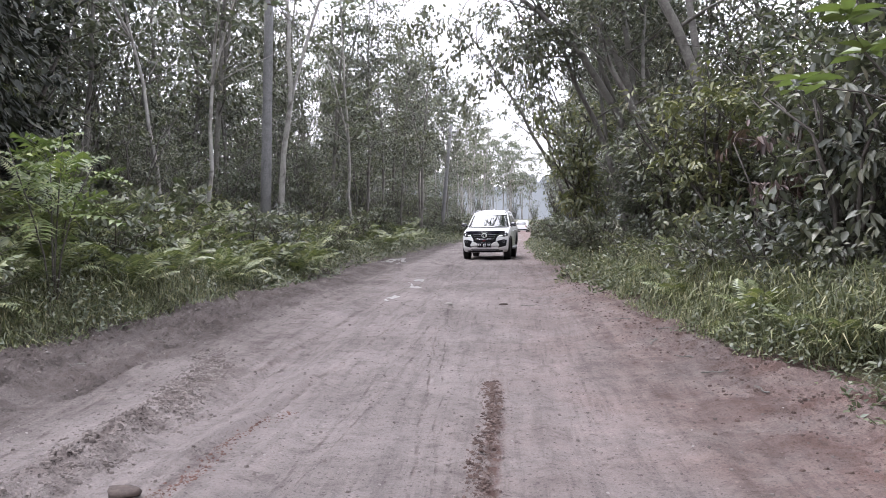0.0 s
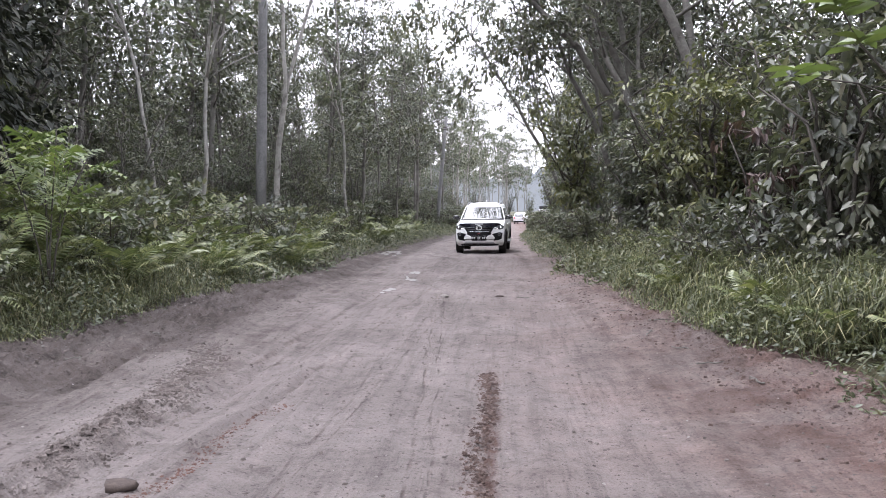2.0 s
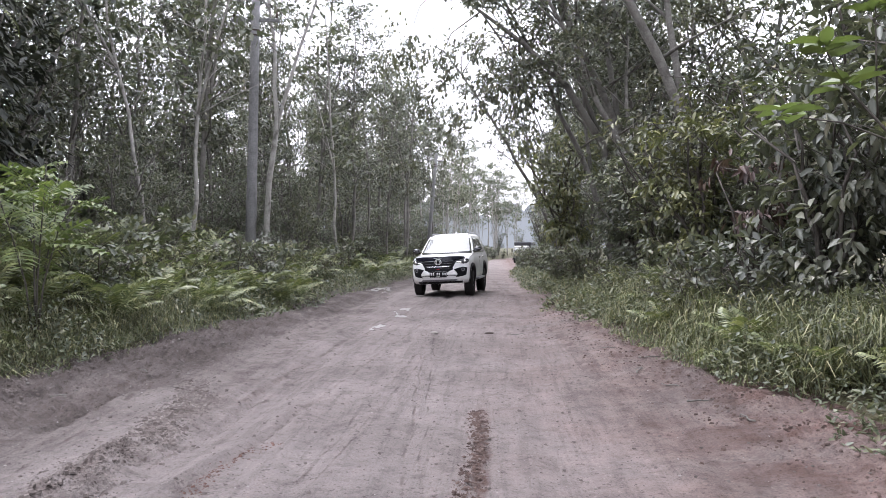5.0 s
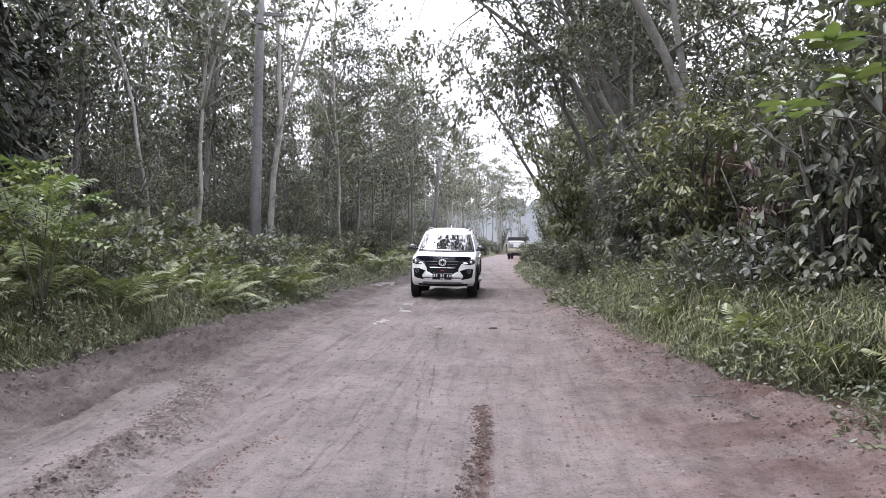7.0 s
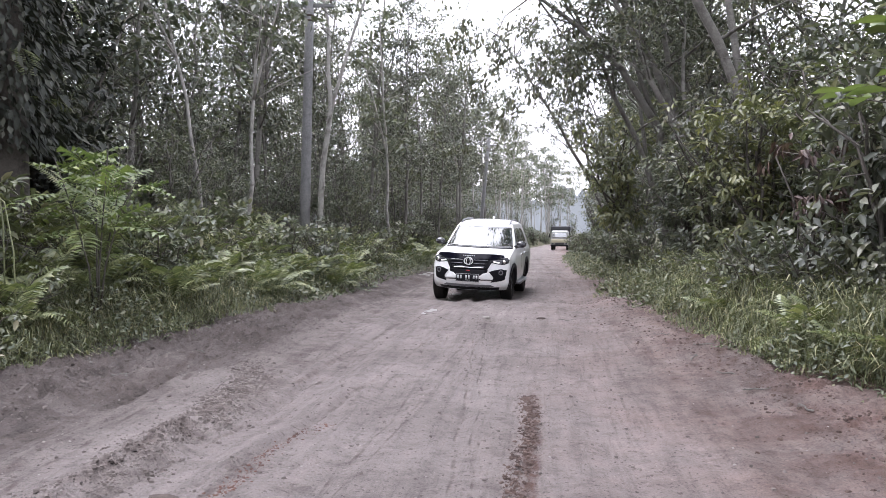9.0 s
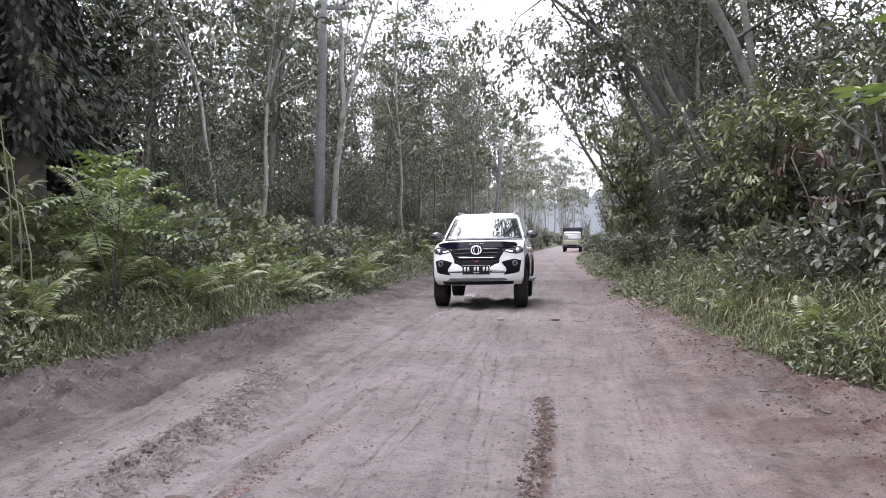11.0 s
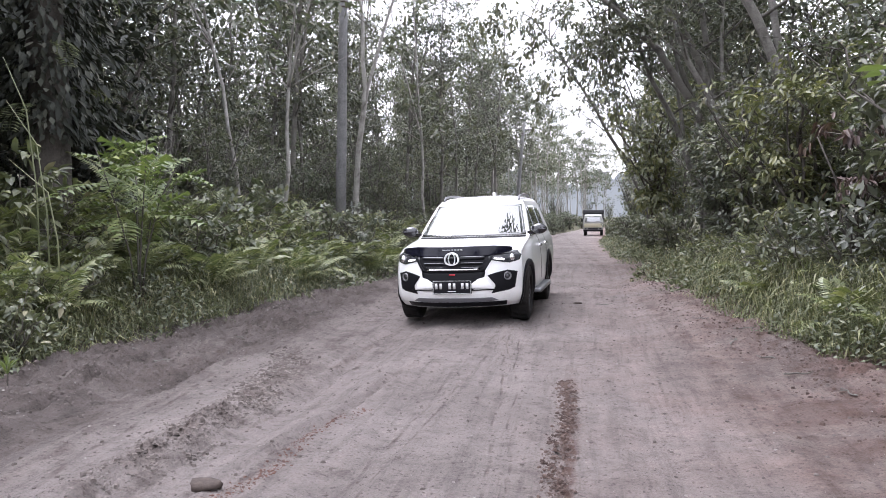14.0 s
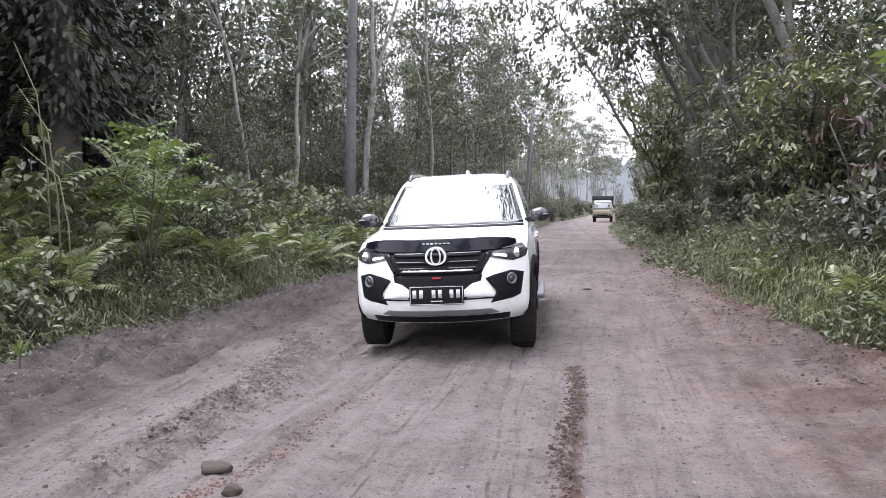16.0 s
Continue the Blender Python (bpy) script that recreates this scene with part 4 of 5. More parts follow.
def weed_patch(seed, n, y0, y1, side, near, far, high, leaf, mat, label):
    """Small-leaved creeping weeds woven through the grass."""
    rng = np.random.default_rng(seed)
    y = y0 + (y1 - y0) * rng.random(n) ** 1.3
    d = near + (far - near) * rng.random(n) + 0.2 * wave(y, 0 * y, seed, 3, 2.1)
    x = road_l(y) - d if side < 0 else road_r(y) + d
    lump = np.clip(0.55 + 0.6 * wave(x, y, seed + 3, 4, 2.3), 0.05, 1.4)
    keep = rng.random(n) < 0.25 + lump
    x, y, d, lump = x[keep], y[keep], d[keep], lump[keep]
    z = land_z(x, y) + 0.02 + rng.random(len(x)) ** 0.7 * high * lump * np.clip(0.25 + (d - near) / 0.9, 0.2, 1)
    a = rng.uniform(0, 6.28, len(x))
    out = np.stack([np.cos(a), np.sin(a), 0.2 + 0 * a], 1)
    tagged(part("weeds", leaf_mesh("weeds", np.stack([x, y, z], 1), out, rng, leaf, leaf * 0.42, False, 0.1, 0.5), mat), label, "weeds", kind="stuff")


weed_patch(70, 13000, 4.6, 16, 1, -0.05, 1.7, 0.75, 0.085, LEAF_MID, "low leafy weeds woven through the grass")
weed_patch(71, 12000, 15, 60, 1, -0.1, 1.5, 0.7, 0.13, LEAF_MID, "low leafy weeds along the bushes")
weed_patch(72, 13000, 6.5, 17, -1, -0.05, 2.4, 0.65, 0.085, LEAF_MID, "low leafy weeds among the ferns")
weed_patch(73, 13000, 16, 65, -1, -0.1, 3.2, 0.8, 0.14, LEAF_MID, "low leafy weeds along the fern bank")


# ------------------------------------------------------------------ poles and wires
def power_pole(x, y, h, r, lean):
    root = new("power_pole")
    t = Tubes(16)
    t.add([(0, 0, -0.5), (0, 0, h * 0.3), (0, 0, h * 0.7), (0, 0, h)], [r, r * 0.93, r * 0.82, r * 0.74])
    part("shaft", t.mesh("shaft"), CONCRETE, root, "grey concrete shaft")
    arm = part("crossarm", box_small(-0.75, 0.75, -0.05, 0.05, h - 0.62, h - 0.52), CONCRETE, root, "short crossarm")
    for k in (-0.65, 0.0, 0.65):
        t = Tubes(8)
        t.add([(k, 0, h - 0.52), (k, 0, h - 0.44), (k, 0, h - 0.40), (k, 0, h - 0.32)], [0.02, 0.045, 0.045, 0.02])
        part("insulator", t.mesh("insulator"), STONE, arm)
    for zc in (h - 0.9, h - 1.05):
        t = Tubes(16)
        t.add([(0, 0, zc), (0, 0, zc + 0.05)], [r * 0.84, r * 0.84])
        part("band", t.mesh("band"), STONE, root)
    root.matrix_basis = pose(x, y, float(land_z(x, y)), 0, lean, 0)
    return tagged(root, "grey concrete power pole standing in the undergrowth", "utility pole", "power poles")


def box_small(x0, x1, y0, y1, z0, z1):
    bm = bmesh.new()
    bmesh.ops.create_cube(bm, size=1, matrix=Matrix.Translation(((x0 + x1) / 2, (y0 + y1) / 2, (z0 + z1) / 2)) @ Matrix.Diagonal((x1 - x0, y1 - y0, z1 - z0, 1)))
    bmesh.ops.bevel(bm, geom=bm.edges[:], offset=0.01, segments=1, affect="EDGES")
    return bm


power_pole(-7.3, 25, 8.22, 0.165, 1.4)
power_pole(-5.15, 65, 8.6, 0.16, 5.0)


def wire(a, b, sag):
    a, b = Vector(a), Vector(b)
    t = Tubes(5)
    t.add([a.lerp(b, i / 16) - Vector((0, 0, 4 * sag * (i / 16) * (1 - i / 16))) for i in range(17)], [0.012] * 17)
    tagged(part("power_wire", t.mesh("power_wire"), BARK_DARK), "thin dark power line strung between poles", "cable", "power lines")


for k in (-0.65, 0.0, 0.65):
    wire((-7.1 + k, 25, 8.6), (-4.4 + k, 65, 8.3), 0.9)
    wire((-7.1 + k, 25, 8.6), (-9.5 + k, -14, 8.6), 0.9)


# ------------------------------------------------------------------ stones, clods, puddles
def lump_mesh(name, seed, size, flat=0.6):
    rng = np.random.default_rng(seed)
    bm = bmesh.new()
    bmesh.ops.create_icosphere(bm, subdivisions=2, radius=1)
    k = rng.uniform(0, 6.28, 6)
    for v in bm.verts:
        c = v.co
        q = 1 + 0.18 * math.sin(3 * c.x + k[0]) + 0.16 * math.sin(4 * c.y + k[1]) + 0.12 * math.sin(6 * c.z + k[2] + 3 * c.x) + 0.07 * math.sin(9 * c.x + 7 * c.y + k[3])
        v.co = Vector((c.x * q * size, c.y * q * size * 0.62, c.z * q * size * flat))
    return smooth_bm_plain(bm)


def smooth_bm_plain(bm):
    for f in bm.faces:
        f.smooth = True
    return bm


def stone(x, y, size, mat, seed, label, turn=0, flat=0.6):
    ob = part("stone", lump_mesh("stone", seed, size, flat), mat)
    ob.matrix_basis = pose(x, y, float(road_surface(np.array(x), np.array(y))) + size * flat * 0.45, 0, 0, turn)
    tagged(ob, label, "stone", "loose stones on the road")


stone(-2.08, 4.42, 0.095, STONE, 1, "dark brown clay stone lying on the road", 8, 0.42)
stone(-1.86, 4.12, 0.06, STONE, 2, "small dark clay clod on the road", 40)
stone(-0.99, 13.9, 0.075, PEBBLE, 3, "flat pale stone in the road", 0, 0.35)
stone(1.42, 21.6, 0.10, STONE, 4, "reddish stone at the grass edge", 30)
stone(-0.08, 14.0, 0.07, STONE, 5, "low dark clod in the road", 10, 0.3)


def crumbs(name, seed, n, place, size, mat, label):
    rng = np.random.default_rng(seed)
    x, y = place(rng, n)
    z = road_surface(x, y)
    s = size * (0.35 + rng.pareto(3.0, n).clip(0, 1.8))
    o = np.array([(-1, -1, -1), (1, -1, -1), (1, 1, -1), (-1, 1, -1), (-0.7, -0.7, 1), (0.7, -0.7, 1), (0.7, 0.7, 1), (-0.7, 0.7, 1)])
    v = (o[None] * rng.uniform(0.5, 1.15, (n, 8, 3))) * s[:, None, None] * np.array([0.85, 0.7, 0.42])
    a = rng.uniform(0, 6.28, n)
    c, q = np.cos(a)[:, None], np.sin(a)[:, None]
    v = np.stack([v[:, :, 0] * c - v[:, :, 1] * q, v[:, :, 0] * q + v[:, :, 1] * c, v[:, :, 2]], -1) + np.stack([x, y, z + s * 0.15], 1)[:, None]
    f = np.array([(4, 5, 6, 7), (0, 1, 5, 4), (1, 2, 6, 5), (2, 3, 7, 6), (3, 0, 4, 7)])
    f = (np.arange(n)[:, None, None] * 8 + f[None]).reshape(-1, 4)
    me = bpy.data.meshes.new(name)
    me.from_pydata(v.reshape(-1, 3).tolist(), [], f.tolist())
    tagged(part(name, me, mat), label, "soil", kind="stuff")


def over_road(rng, n):
    y = 3.2 + 22 * rng.random(n) ** 1.8
    return road_l(y) + 0.2 + (road_r(y) - road_l(y) - 0.4) * rng.random(n), y


def middle_strip(rng, n):
    y = 3.4 + 4.5 * rng.random(n)
    return -0.14 + 0.03 * np.sin(y * 2.1) + rng.normal(0, 0.042, n), y


def west_ridge(rng, n):
    y = 4.0 + 5.6 * rng.beta(2.2, 1.8, n)
    return rut_path(y, RIDGE) + 0.06 * np.sin(4 * y) + rng.normal(0, 0.13, n), y


def west_shoulder(rng, n):
    y = 3.5 + 12 * rng.random(n) ** 1.3
    return road_l(y) + 0.1 + np.abs(rng.normal(0, 0.7, n)), y


def east_bank(rng, n):
    y = 3.5 + 16 * rng.random(n) ** 1.4
    return road_r(y) - np.abs(rng.normal(0.1, 0.45, n)), y


def red_crack(rng, n):
    y = 3.9 + 2.6 * rng.random(n) ** 1.6
    return -2.05 + 0.13 * (y - 3.9) + 0.06 * np.sin(3 * y) + rng.normal(0, 0.035, n), y


RED_SOIL = bark_material("red_clay", (0.045, 0.031, 0.027), (0.105, 0.073, 0.063))
DRY_SOIL = bark_material("dry_clay", (0.12, 0.105, 0.10), (0.21, 0.19, 0.18))
DARK_SOIL = bark_material("damp_clay", (0.062, 0.051, 0.046), (0.15, 0.127, 0.117))
crumbs("road_gravel", 60, 7500, over_road, 0.009, DARK_SOIL, "scattered gravel and crumbs on the road")
crumbs("road_gravel", 61, 1500, over_road, 0.006, PEBBLE, "pale gravel scattered on the road")
crumbs("clay_crumbs", 62, 3600, middle_strip, 0.009, RED_SOIL, "broken reddish clay thrown up by tyres")
crumbs("clay_crumbs", 63, 4200, west_ridge, 0.012, DARK_SOIL, "dark crumbled clay ridge beside a rut")
crumbs("clay_crumbs", 64, 6000, west_shoulder, 0.013, DARK_SOIL, "churned dark earth at the road's west edge")
crumbs("clay_crumbs", 67, 900, west_shoulder, 0.011, DRY_SOIL, "pale dry clods on the churned shoulder")
crumbs("clay_crumbs", 65, 3600, east_bank, 0.011, RED_SOIL, "loose reddish earth on the east bank")
crumbs("clay_crumbs", 66, 1000, red_crack, 0.007, bark_material("bright_red_clay", (0.065, 0.038, 0.032), (0.15, 0.088, 0.072)), "red clay crumbs along a crack")


def puddle(x, y, sx, sy, depth, seed):
    rng = np.random.default_rng(seed)
    ph = rng.uniform(0, 6.28, 4)
    px, py = x + sx * rng.uniform(-0.9, 0.9, 300), y + sy * rng.uniform(-0.9, 0.9, 300)
    z = float(np.percentile(road_surface(px, py), 42))
    v = [(x, y, z)]
    for k in range(40):
        a = 2 * math.pi * k / 40
        q = 1 + 0.18 * math.sin(2 * a + ph[0]) + 0.16 * math.sin(3 * a + ph[1]) + 0.12 * math.sin(7 * a + ph[2]) + 0.07 * math.sin(11 * a + ph[3])
        v.append((x + 1.1 * sx * q * math.cos(a), y + 1.1 * sy * q * math.sin(a), z))
    f = [(0, k + 1, (k + 1) % 40 + 1) for k in range(40)]
    tagged(part("puddle", mesh_of("puddle", v, f), WATER), "shallow muddy puddle reflecting the sky", "puddle", "puddles on the road", "structure")


for k, (x, y, sx, sy, depth) in enumerate(PUDDLES):
    puddle(x, y, sx, sy, depth, k + 1)


def sprout(x, y):
    root = new("sprout")
    rng = np.random.default_rng(5)
    for i in range(8):
        a = i * 2.4
        part("leaf", leaf_mesh("leaf", np.array([(0, 0, 0.10 + 0.012 * i)]), np.array([(0.5 * math.cos(a), 0.5 * math.sin(a), 1.0)]), rng, 0.16, 0.035, True, 0.0, 0.15), LEAF_LIGHT, root)
    t = Tubes(5)
    t.add([(0, 0, -0.05), (0.01, 0, 0.1), (0, 0, 0.2)], [0.006, 0.005, 0.003])
    part("stem", t.mesh("stem"), BARK_DARK, root)
    root.matrix_basis = pose(x, y, float(road_surface(np.array(x), np.array(y))))
    tagged(root, "small yellow-green sprout on the bare shoulder", "seedling")


sprout(-5.05, 6.75)


def dry_twig(x, y, length, turn, seed):
    rng = np.random.default_rng(seed)
    t = Tubes(5)
    pts = [(length * (i / 5 - 0.5), 0.06 * length * rng.normal(), 0.01 + 0.012 * abs(rng.normal())) for i in range(6)]
    t.add(pts, [0.008, 0.008, 0.007, 0.006, 0.005, 0.003])
    t.add([pts[3], (pts[3][0] + 0.12 * length, 0.16 * length, 0.02)], [0.005, 0.002])
    ob = part("dry_twig", t.mesh("dry_twig"), BARK)
    z = max(float(road_surface(np.array(x), np.array(y))), float(land_z(x, y)))
    ob.matrix_basis = pose(x, y, z + 0.004, 0, 0, turn)
    tagged(ob, "dry fallen twig on the roadside earth", "twig", "fallen twigs")


for k, (x, y, ln, turn) in enumerate(((1.9, 7.9, 0.30, 20), (1.75, 8.6, 0.22, 130), (1.62, 9.6, 0.35, 75), (1.85, 10.2, 0.28, 10), (1.55, 11.5, 0.25, 160), (2.1, 7.2, 0.24, 100),
                                      (0.35, 13.6, 0.30, 5), (-4.3, 8.2, 0.26, 60), (-4.1, 9.6, 0.30, 150))):
    dry_twig(x, y, ln, turn, 900 + k)


# ------------------------------------------------------------------ vehicles
def paint(name, color, rough, metal=0.0, spec=0.5, coat=0.0, dust=0.0, glow=0.0):
    m, n, l, b = material(name, rough, metal, color, spec)
    b.inputs["Coat Weight"].default_value = coat
    b.inputs["Coat Roughness"].default_value = 0.05 if coat < 1 else 0.015
    if dust:
        co = n.new("ShaderNodeTexCoord").outputs["Object"]
        f = noise_node(n, l, 5.0, 6, 0.7, co)
        sep = n.new("ShaderNodeSeparateXYZ")
        l.new(co, sep.inputs[0])
        low = n.new("ShaderNodeMapRange")
        low.inputs[1].default_value, low.inputs[2].default_value = 1.0, 0.3
        low.inputs[3].default_value, low.inputs[4].default_value = 0.15, 1.0
        l.new(sep.outputs[2], low.inputs[0])
        k = n.new("ShaderNodeMath")
        k.operation = "MULTIPLY"
        l.new(ramp(n, l, f, [(0.35, (0, 0, 0)), (0.75, (dust, dust, dust))]), k.inputs[0])
        l.new(low.outputs[0], k.inputs[1])
        l.new(mix(n, l, k.outputs[0], color, (0.30, 0.25, 0.22)), b.inputs["Base Color"])
    if glow:
        b.inputs["Emission Color"].default_value = (*color, 1)
        b.inputs["Emission Strength"].default_value = glow
    return m


WHITE = paint("white_paint", (0.80, 0.80, 0.80), 0.25, coat=0.6, dust=0.35)
BLACK = paint("black_plastic", (0.006, 0.006, 0.008), 0.5, spec=0.18)
GLOSS = paint("gloss_black", (0.010, 0.010, 0.014), 0.08, coat=0.8)
GUARD = paint("smoked_acrylic", (0.006, 0.006, 0.012), 0.12, spec=0.3)
CHROME = paint("chrome", (0.75, 0.75, 0.77), 0.12, 1.0)
SILVER = paint("bright_silver", (0.82, 0.82, 0.82), 0.3, 0.35)
GREY = paint("grey_trim", (0.16, 0.16, 0.17), 0.35, 0.4)
GLASS = paint("tinted_glass", (0.012, 0.015, 0.016), 0.02, spec=1.0, coat=1.0)
GLASS.node_tree.nodes["Principled BSDF"].inputs["Coat IOR"].default_value = 2.5
LENS = paint("lamp_lens", (0.035, 0.035, 0.04), 0.06, spec=0.6, coat=0.4)
LED = paint("lit_lamp", (1.0, 0.98, 0.94), 0.2, glow=0.55)
RUBBER = paint("tyre_rubber", (0.012, 0.011, 0.011), 0.85, spec=0.2, dust=0.03)
RIM = paint("dark_rim", (0.06, 0.06, 0.065), 0.35, 0.7)
UNDER = paint("underbody", (0.02, 0.018, 0.017), 0.8)
BAR = paint("pale_lettering", (0.5, 0.5, 0.5), 0.5)
RED = paint("red_badge", (0.45, 0.02, 0.03), 0.4)
YELLOW = paint("yellow_paint", (0.34, 0.315, 0.22), 0.45, dust=0.5)
OLIVE = paint("dull_cab_paint", (0.20, 0.20, 0.185), 0.55, dust=0.5)
TARP = paint("black_tarpaulin", (0.03, 0.03, 0.034), 0.7)


def smooth_bm(bm):
    for f in bm.faces:
        f.smooth = True
    return bm


def box_bm(x0, x1, y0, y1, z0, z1, bevel=0.02, seg=2):
    bm = bmesh.new()
    bmesh.ops.create_cube(bm, size=1, matrix=Matrix.Translation(((x0 + x1) / 2, (y0 + y1) / 2, (z0 + z1) / 2)) @ Matrix.Diagonal((x1 - x0, y1 - y0, z1 - z0, 1)))
    if bevel:
        bmesh.ops.bevel(bm, geom=bm.edges[:], offset=bevel, segments=seg, affect="EDGES", profile=0.6)
    return smooth_bm(bm) if seg > 1 else bm


def lathe_bm(profile, n=40, axis="x"):
    """profile: (along, radius) pairs, turned about the x axis (wheels)."""
    bm = bmesh.new()
    rings = []
    for a, r in profile:
        rings.append([bm.verts.new((a, r * math.cos(2 * math.pi * k / n), r * math.sin(2 * math.pi * k / n))) for k in range(n)])
    for p, q in zip(rings, rings[1:]):
        for k in range(n):
            bm.faces.new((p[k], p[(k + 1) % n], q[(k + 1) % n], q[k]))
    return smooth_bm(bm)


def ball_bm(x, y, z, sx, sy, sz, n=18):
    bm = bmesh.new()
    bmesh.ops.create_uvsphere(bm, u_segments=n, v_segments=n // 2 + 2, radius=1, matrix=Matrix.Translation((x, y, z)) @ Matrix.Diagonal((sx, sy, sz, 1)))
    return smooth_bm(bm)


class Shell:
    """A car body as a stack of rounded horizontal outlines; the nose points to -y."""

    def __init__(self, width, nose, bow, tail, taper=1.0):
        self.taper = taper
        self.tables = [tuple(zip(*t)) for t in (width, nose, bow, tail)]

    def val(self, k, z):
        return float(np.interp(z, *self.tables[k]))

    def slim(self, z):
        return float(np.interp(z, (1.0, 1.17), (self.taper, 1.0)))

    def half(self, y, z):
        y0 = self.val(1, z) + self.val(2, z)
        q = min(1.0, max(0.0, (y - y0) / 0.8))
        k = self.slim(z)
        return self.val(0, z) * (k + (1 - k) * q * q * (3 - 2 * q))

    def front(self, x, z, off=0.0):
        w = self.val(0, z) * self.slim(z)
        a = min(1.0, abs(x) / w)
        return Vector((x, self.val(1, z) + self.val(2, z) * a ** 2.6 - off, z))

    def side(self, y, z, s, off=0.0):
        return Vector((s * (self.half(y, z) + off), y, z))

    def body(self, levels, arches, nf=36, ns=64, nr=16):
        bm = bmesh.new()
        rings = []
        for z in levels:
            w, fy, bow, ry = (self.val(k, z) for k in range(4))
            pts = [(w * self.slim(z) * a, fy + bow * abs(a) ** 2.6) for a in np.linspace(-1, 1, nf)]
            y0, y1 = fy + bow, ry - 0.12
            for k in range(1, ns):
                y = y0 + (y1 - y0) * k / ns
                pts.append((self.half(y, z), y))
            pts += [(w * a, ry - 0.12 * abs(a) ** 3) for a in np.linspace(1, -1, nr)]
            for k in range(1, ns):
                y = y1 + (y0 - y1) * k / ns
                pts.append((-self.half(y, z), y))
            rings.append([bm.verts.new((x, y, z)) for x, y in pts])
        n = len(rings[0])
        for p, q in zip(rings, rings[1:]):
            for k in range(n):
                j = (k + 1) % n
                c = (p[k].co + p[j].co + q[k].co + q[j].co) / 4
                if abs(c.x) > 0.6 and any((c.y - ay) ** 2 + (c.z - az) ** 2 < ar * ar for ay, az, ar in arches):
                    continue
                bm.faces.new((p[k], p[j], q[j], q[k]))
        bm.faces.new(rings[-1])
        bmesh.ops.recalc_face_normals(bm, faces=bm.faces[:])
        return smooth_bm(bm)


def spans(outline, level):
    xs = []
    for (a, b), (c, d) in zip(outline, outline[1:] + outline[:1]):
        if (b <= level) != (d <= level):
            xs.append(a + (c - a) * (level - b) / (d - b))
    return (min(xs), max(xs)) if len(xs) > 1 else None


def panel_bm(surface, outline, off, rows=10, cols=14, thick=0.03):
    """A plate with the given outline (across, height), laid on a surface, proud of it by off."""
    bm = bmesh.new()
    lo, hi = min(p[1] for p in outline), max(p[1] for p in outline)
    grid = []
    for i in range(rows + 1):
        z = lo + (hi - lo) * (0.001 + 0.998 * i / rows)
        sp = spans(outline, z)
        if sp:
            grid.append([(sp[0] + (sp[1] - sp[0]) * j / cols, z) for j in range(cols + 1)])
    top = [[bm.verts.new(surface(a, z, off)) for a, z in row] for row in grid]
    for p, q in zip(top, top[1:]):
        for j in range(cols):
            bm.faces.new((p[j], p[j + 1], q[j + 1], q[j]))
    rim = [e for e in bm.edges if e.is_boundary]
    back = bmesh.ops.extrude_edge_only(bm, edges=rim)["geom"]
    for v in back:
        if isinstance(v, bmesh.types.BMVert):
            q = surface(0.0, v.co.z, 0)
            v.co += (Vector((0, 1, 0)) if abs(q.x) < 0.01 else Vector((-math.copysign(1, v.co.x), 0, 0))) * thick
    bmesh.ops.recalc_face_normals(bm, faces=bm.faces[:])
    return smooth_bm(bm)


def mirrored(outline):
    return [(-a, b) for a, b in outline]


def build_wheel(parent, x, y, r, w, side):
    prof = [(-0.5, 0.62), (-0.5, 0.80), (-0.44, 0.95), (-0.32, 1.0), (0.32, 1.0), (0.44, 0.95), (0.5, 0.80), (0.5, 0.62), (0.3, 0.60)]
    ob = part("wheel", lathe_bm([(a * w, b * r) for a, b in prof]), RUBBER, parent, "dusty black tyre")
    ob.matrix_basis = pose(x, y, r)
    bm = lathe_bm([(side * a * w, b * r) for a, b in ((0.30, 0.66), (0.42, 0.64), (0.36, 0.58), (0.10, 0.56), (0.10, 0.0))], 36)
    for k in range(6):
        q = bmesh.ops.create_cube(bm, size=1, matrix=Matrix.Rotation(k * math.pi / 3, 4, "X") @ Matrix.Translation((side * 0.30 * w, 0, 0.31 * r)) @ Matrix.Diagonal((0.12 * w, 0.15 * r, 0.56 * r, 1)))
    bmesh.ops.create_uvsphere(bm, u_segments=12, v_segments=8, radius=0.14 * r, matrix=Matrix.Translation((side * 0.3 * w, 0, 0)))
    part("rim", bm, RIM, ob, "dark alloy rim")
    lug = bmesh.new()
    for k in range(36):
        for s in (-1, 1):
            bmesh.ops.create_cube(lug, size=1, matrix=Matrix.Rotation(2 * math.pi * (k + 0.5 * (s > 0)) / 36, 4, "X") @ Matrix.Translation((s * 0.24 * w, 0, r * 0.995)) @ Matrix.Diagonal((0.34 * w, 0.07 * r, 0.035 * r, 1)))
    part("tread", lug, RUBBER, ob)
    return ob


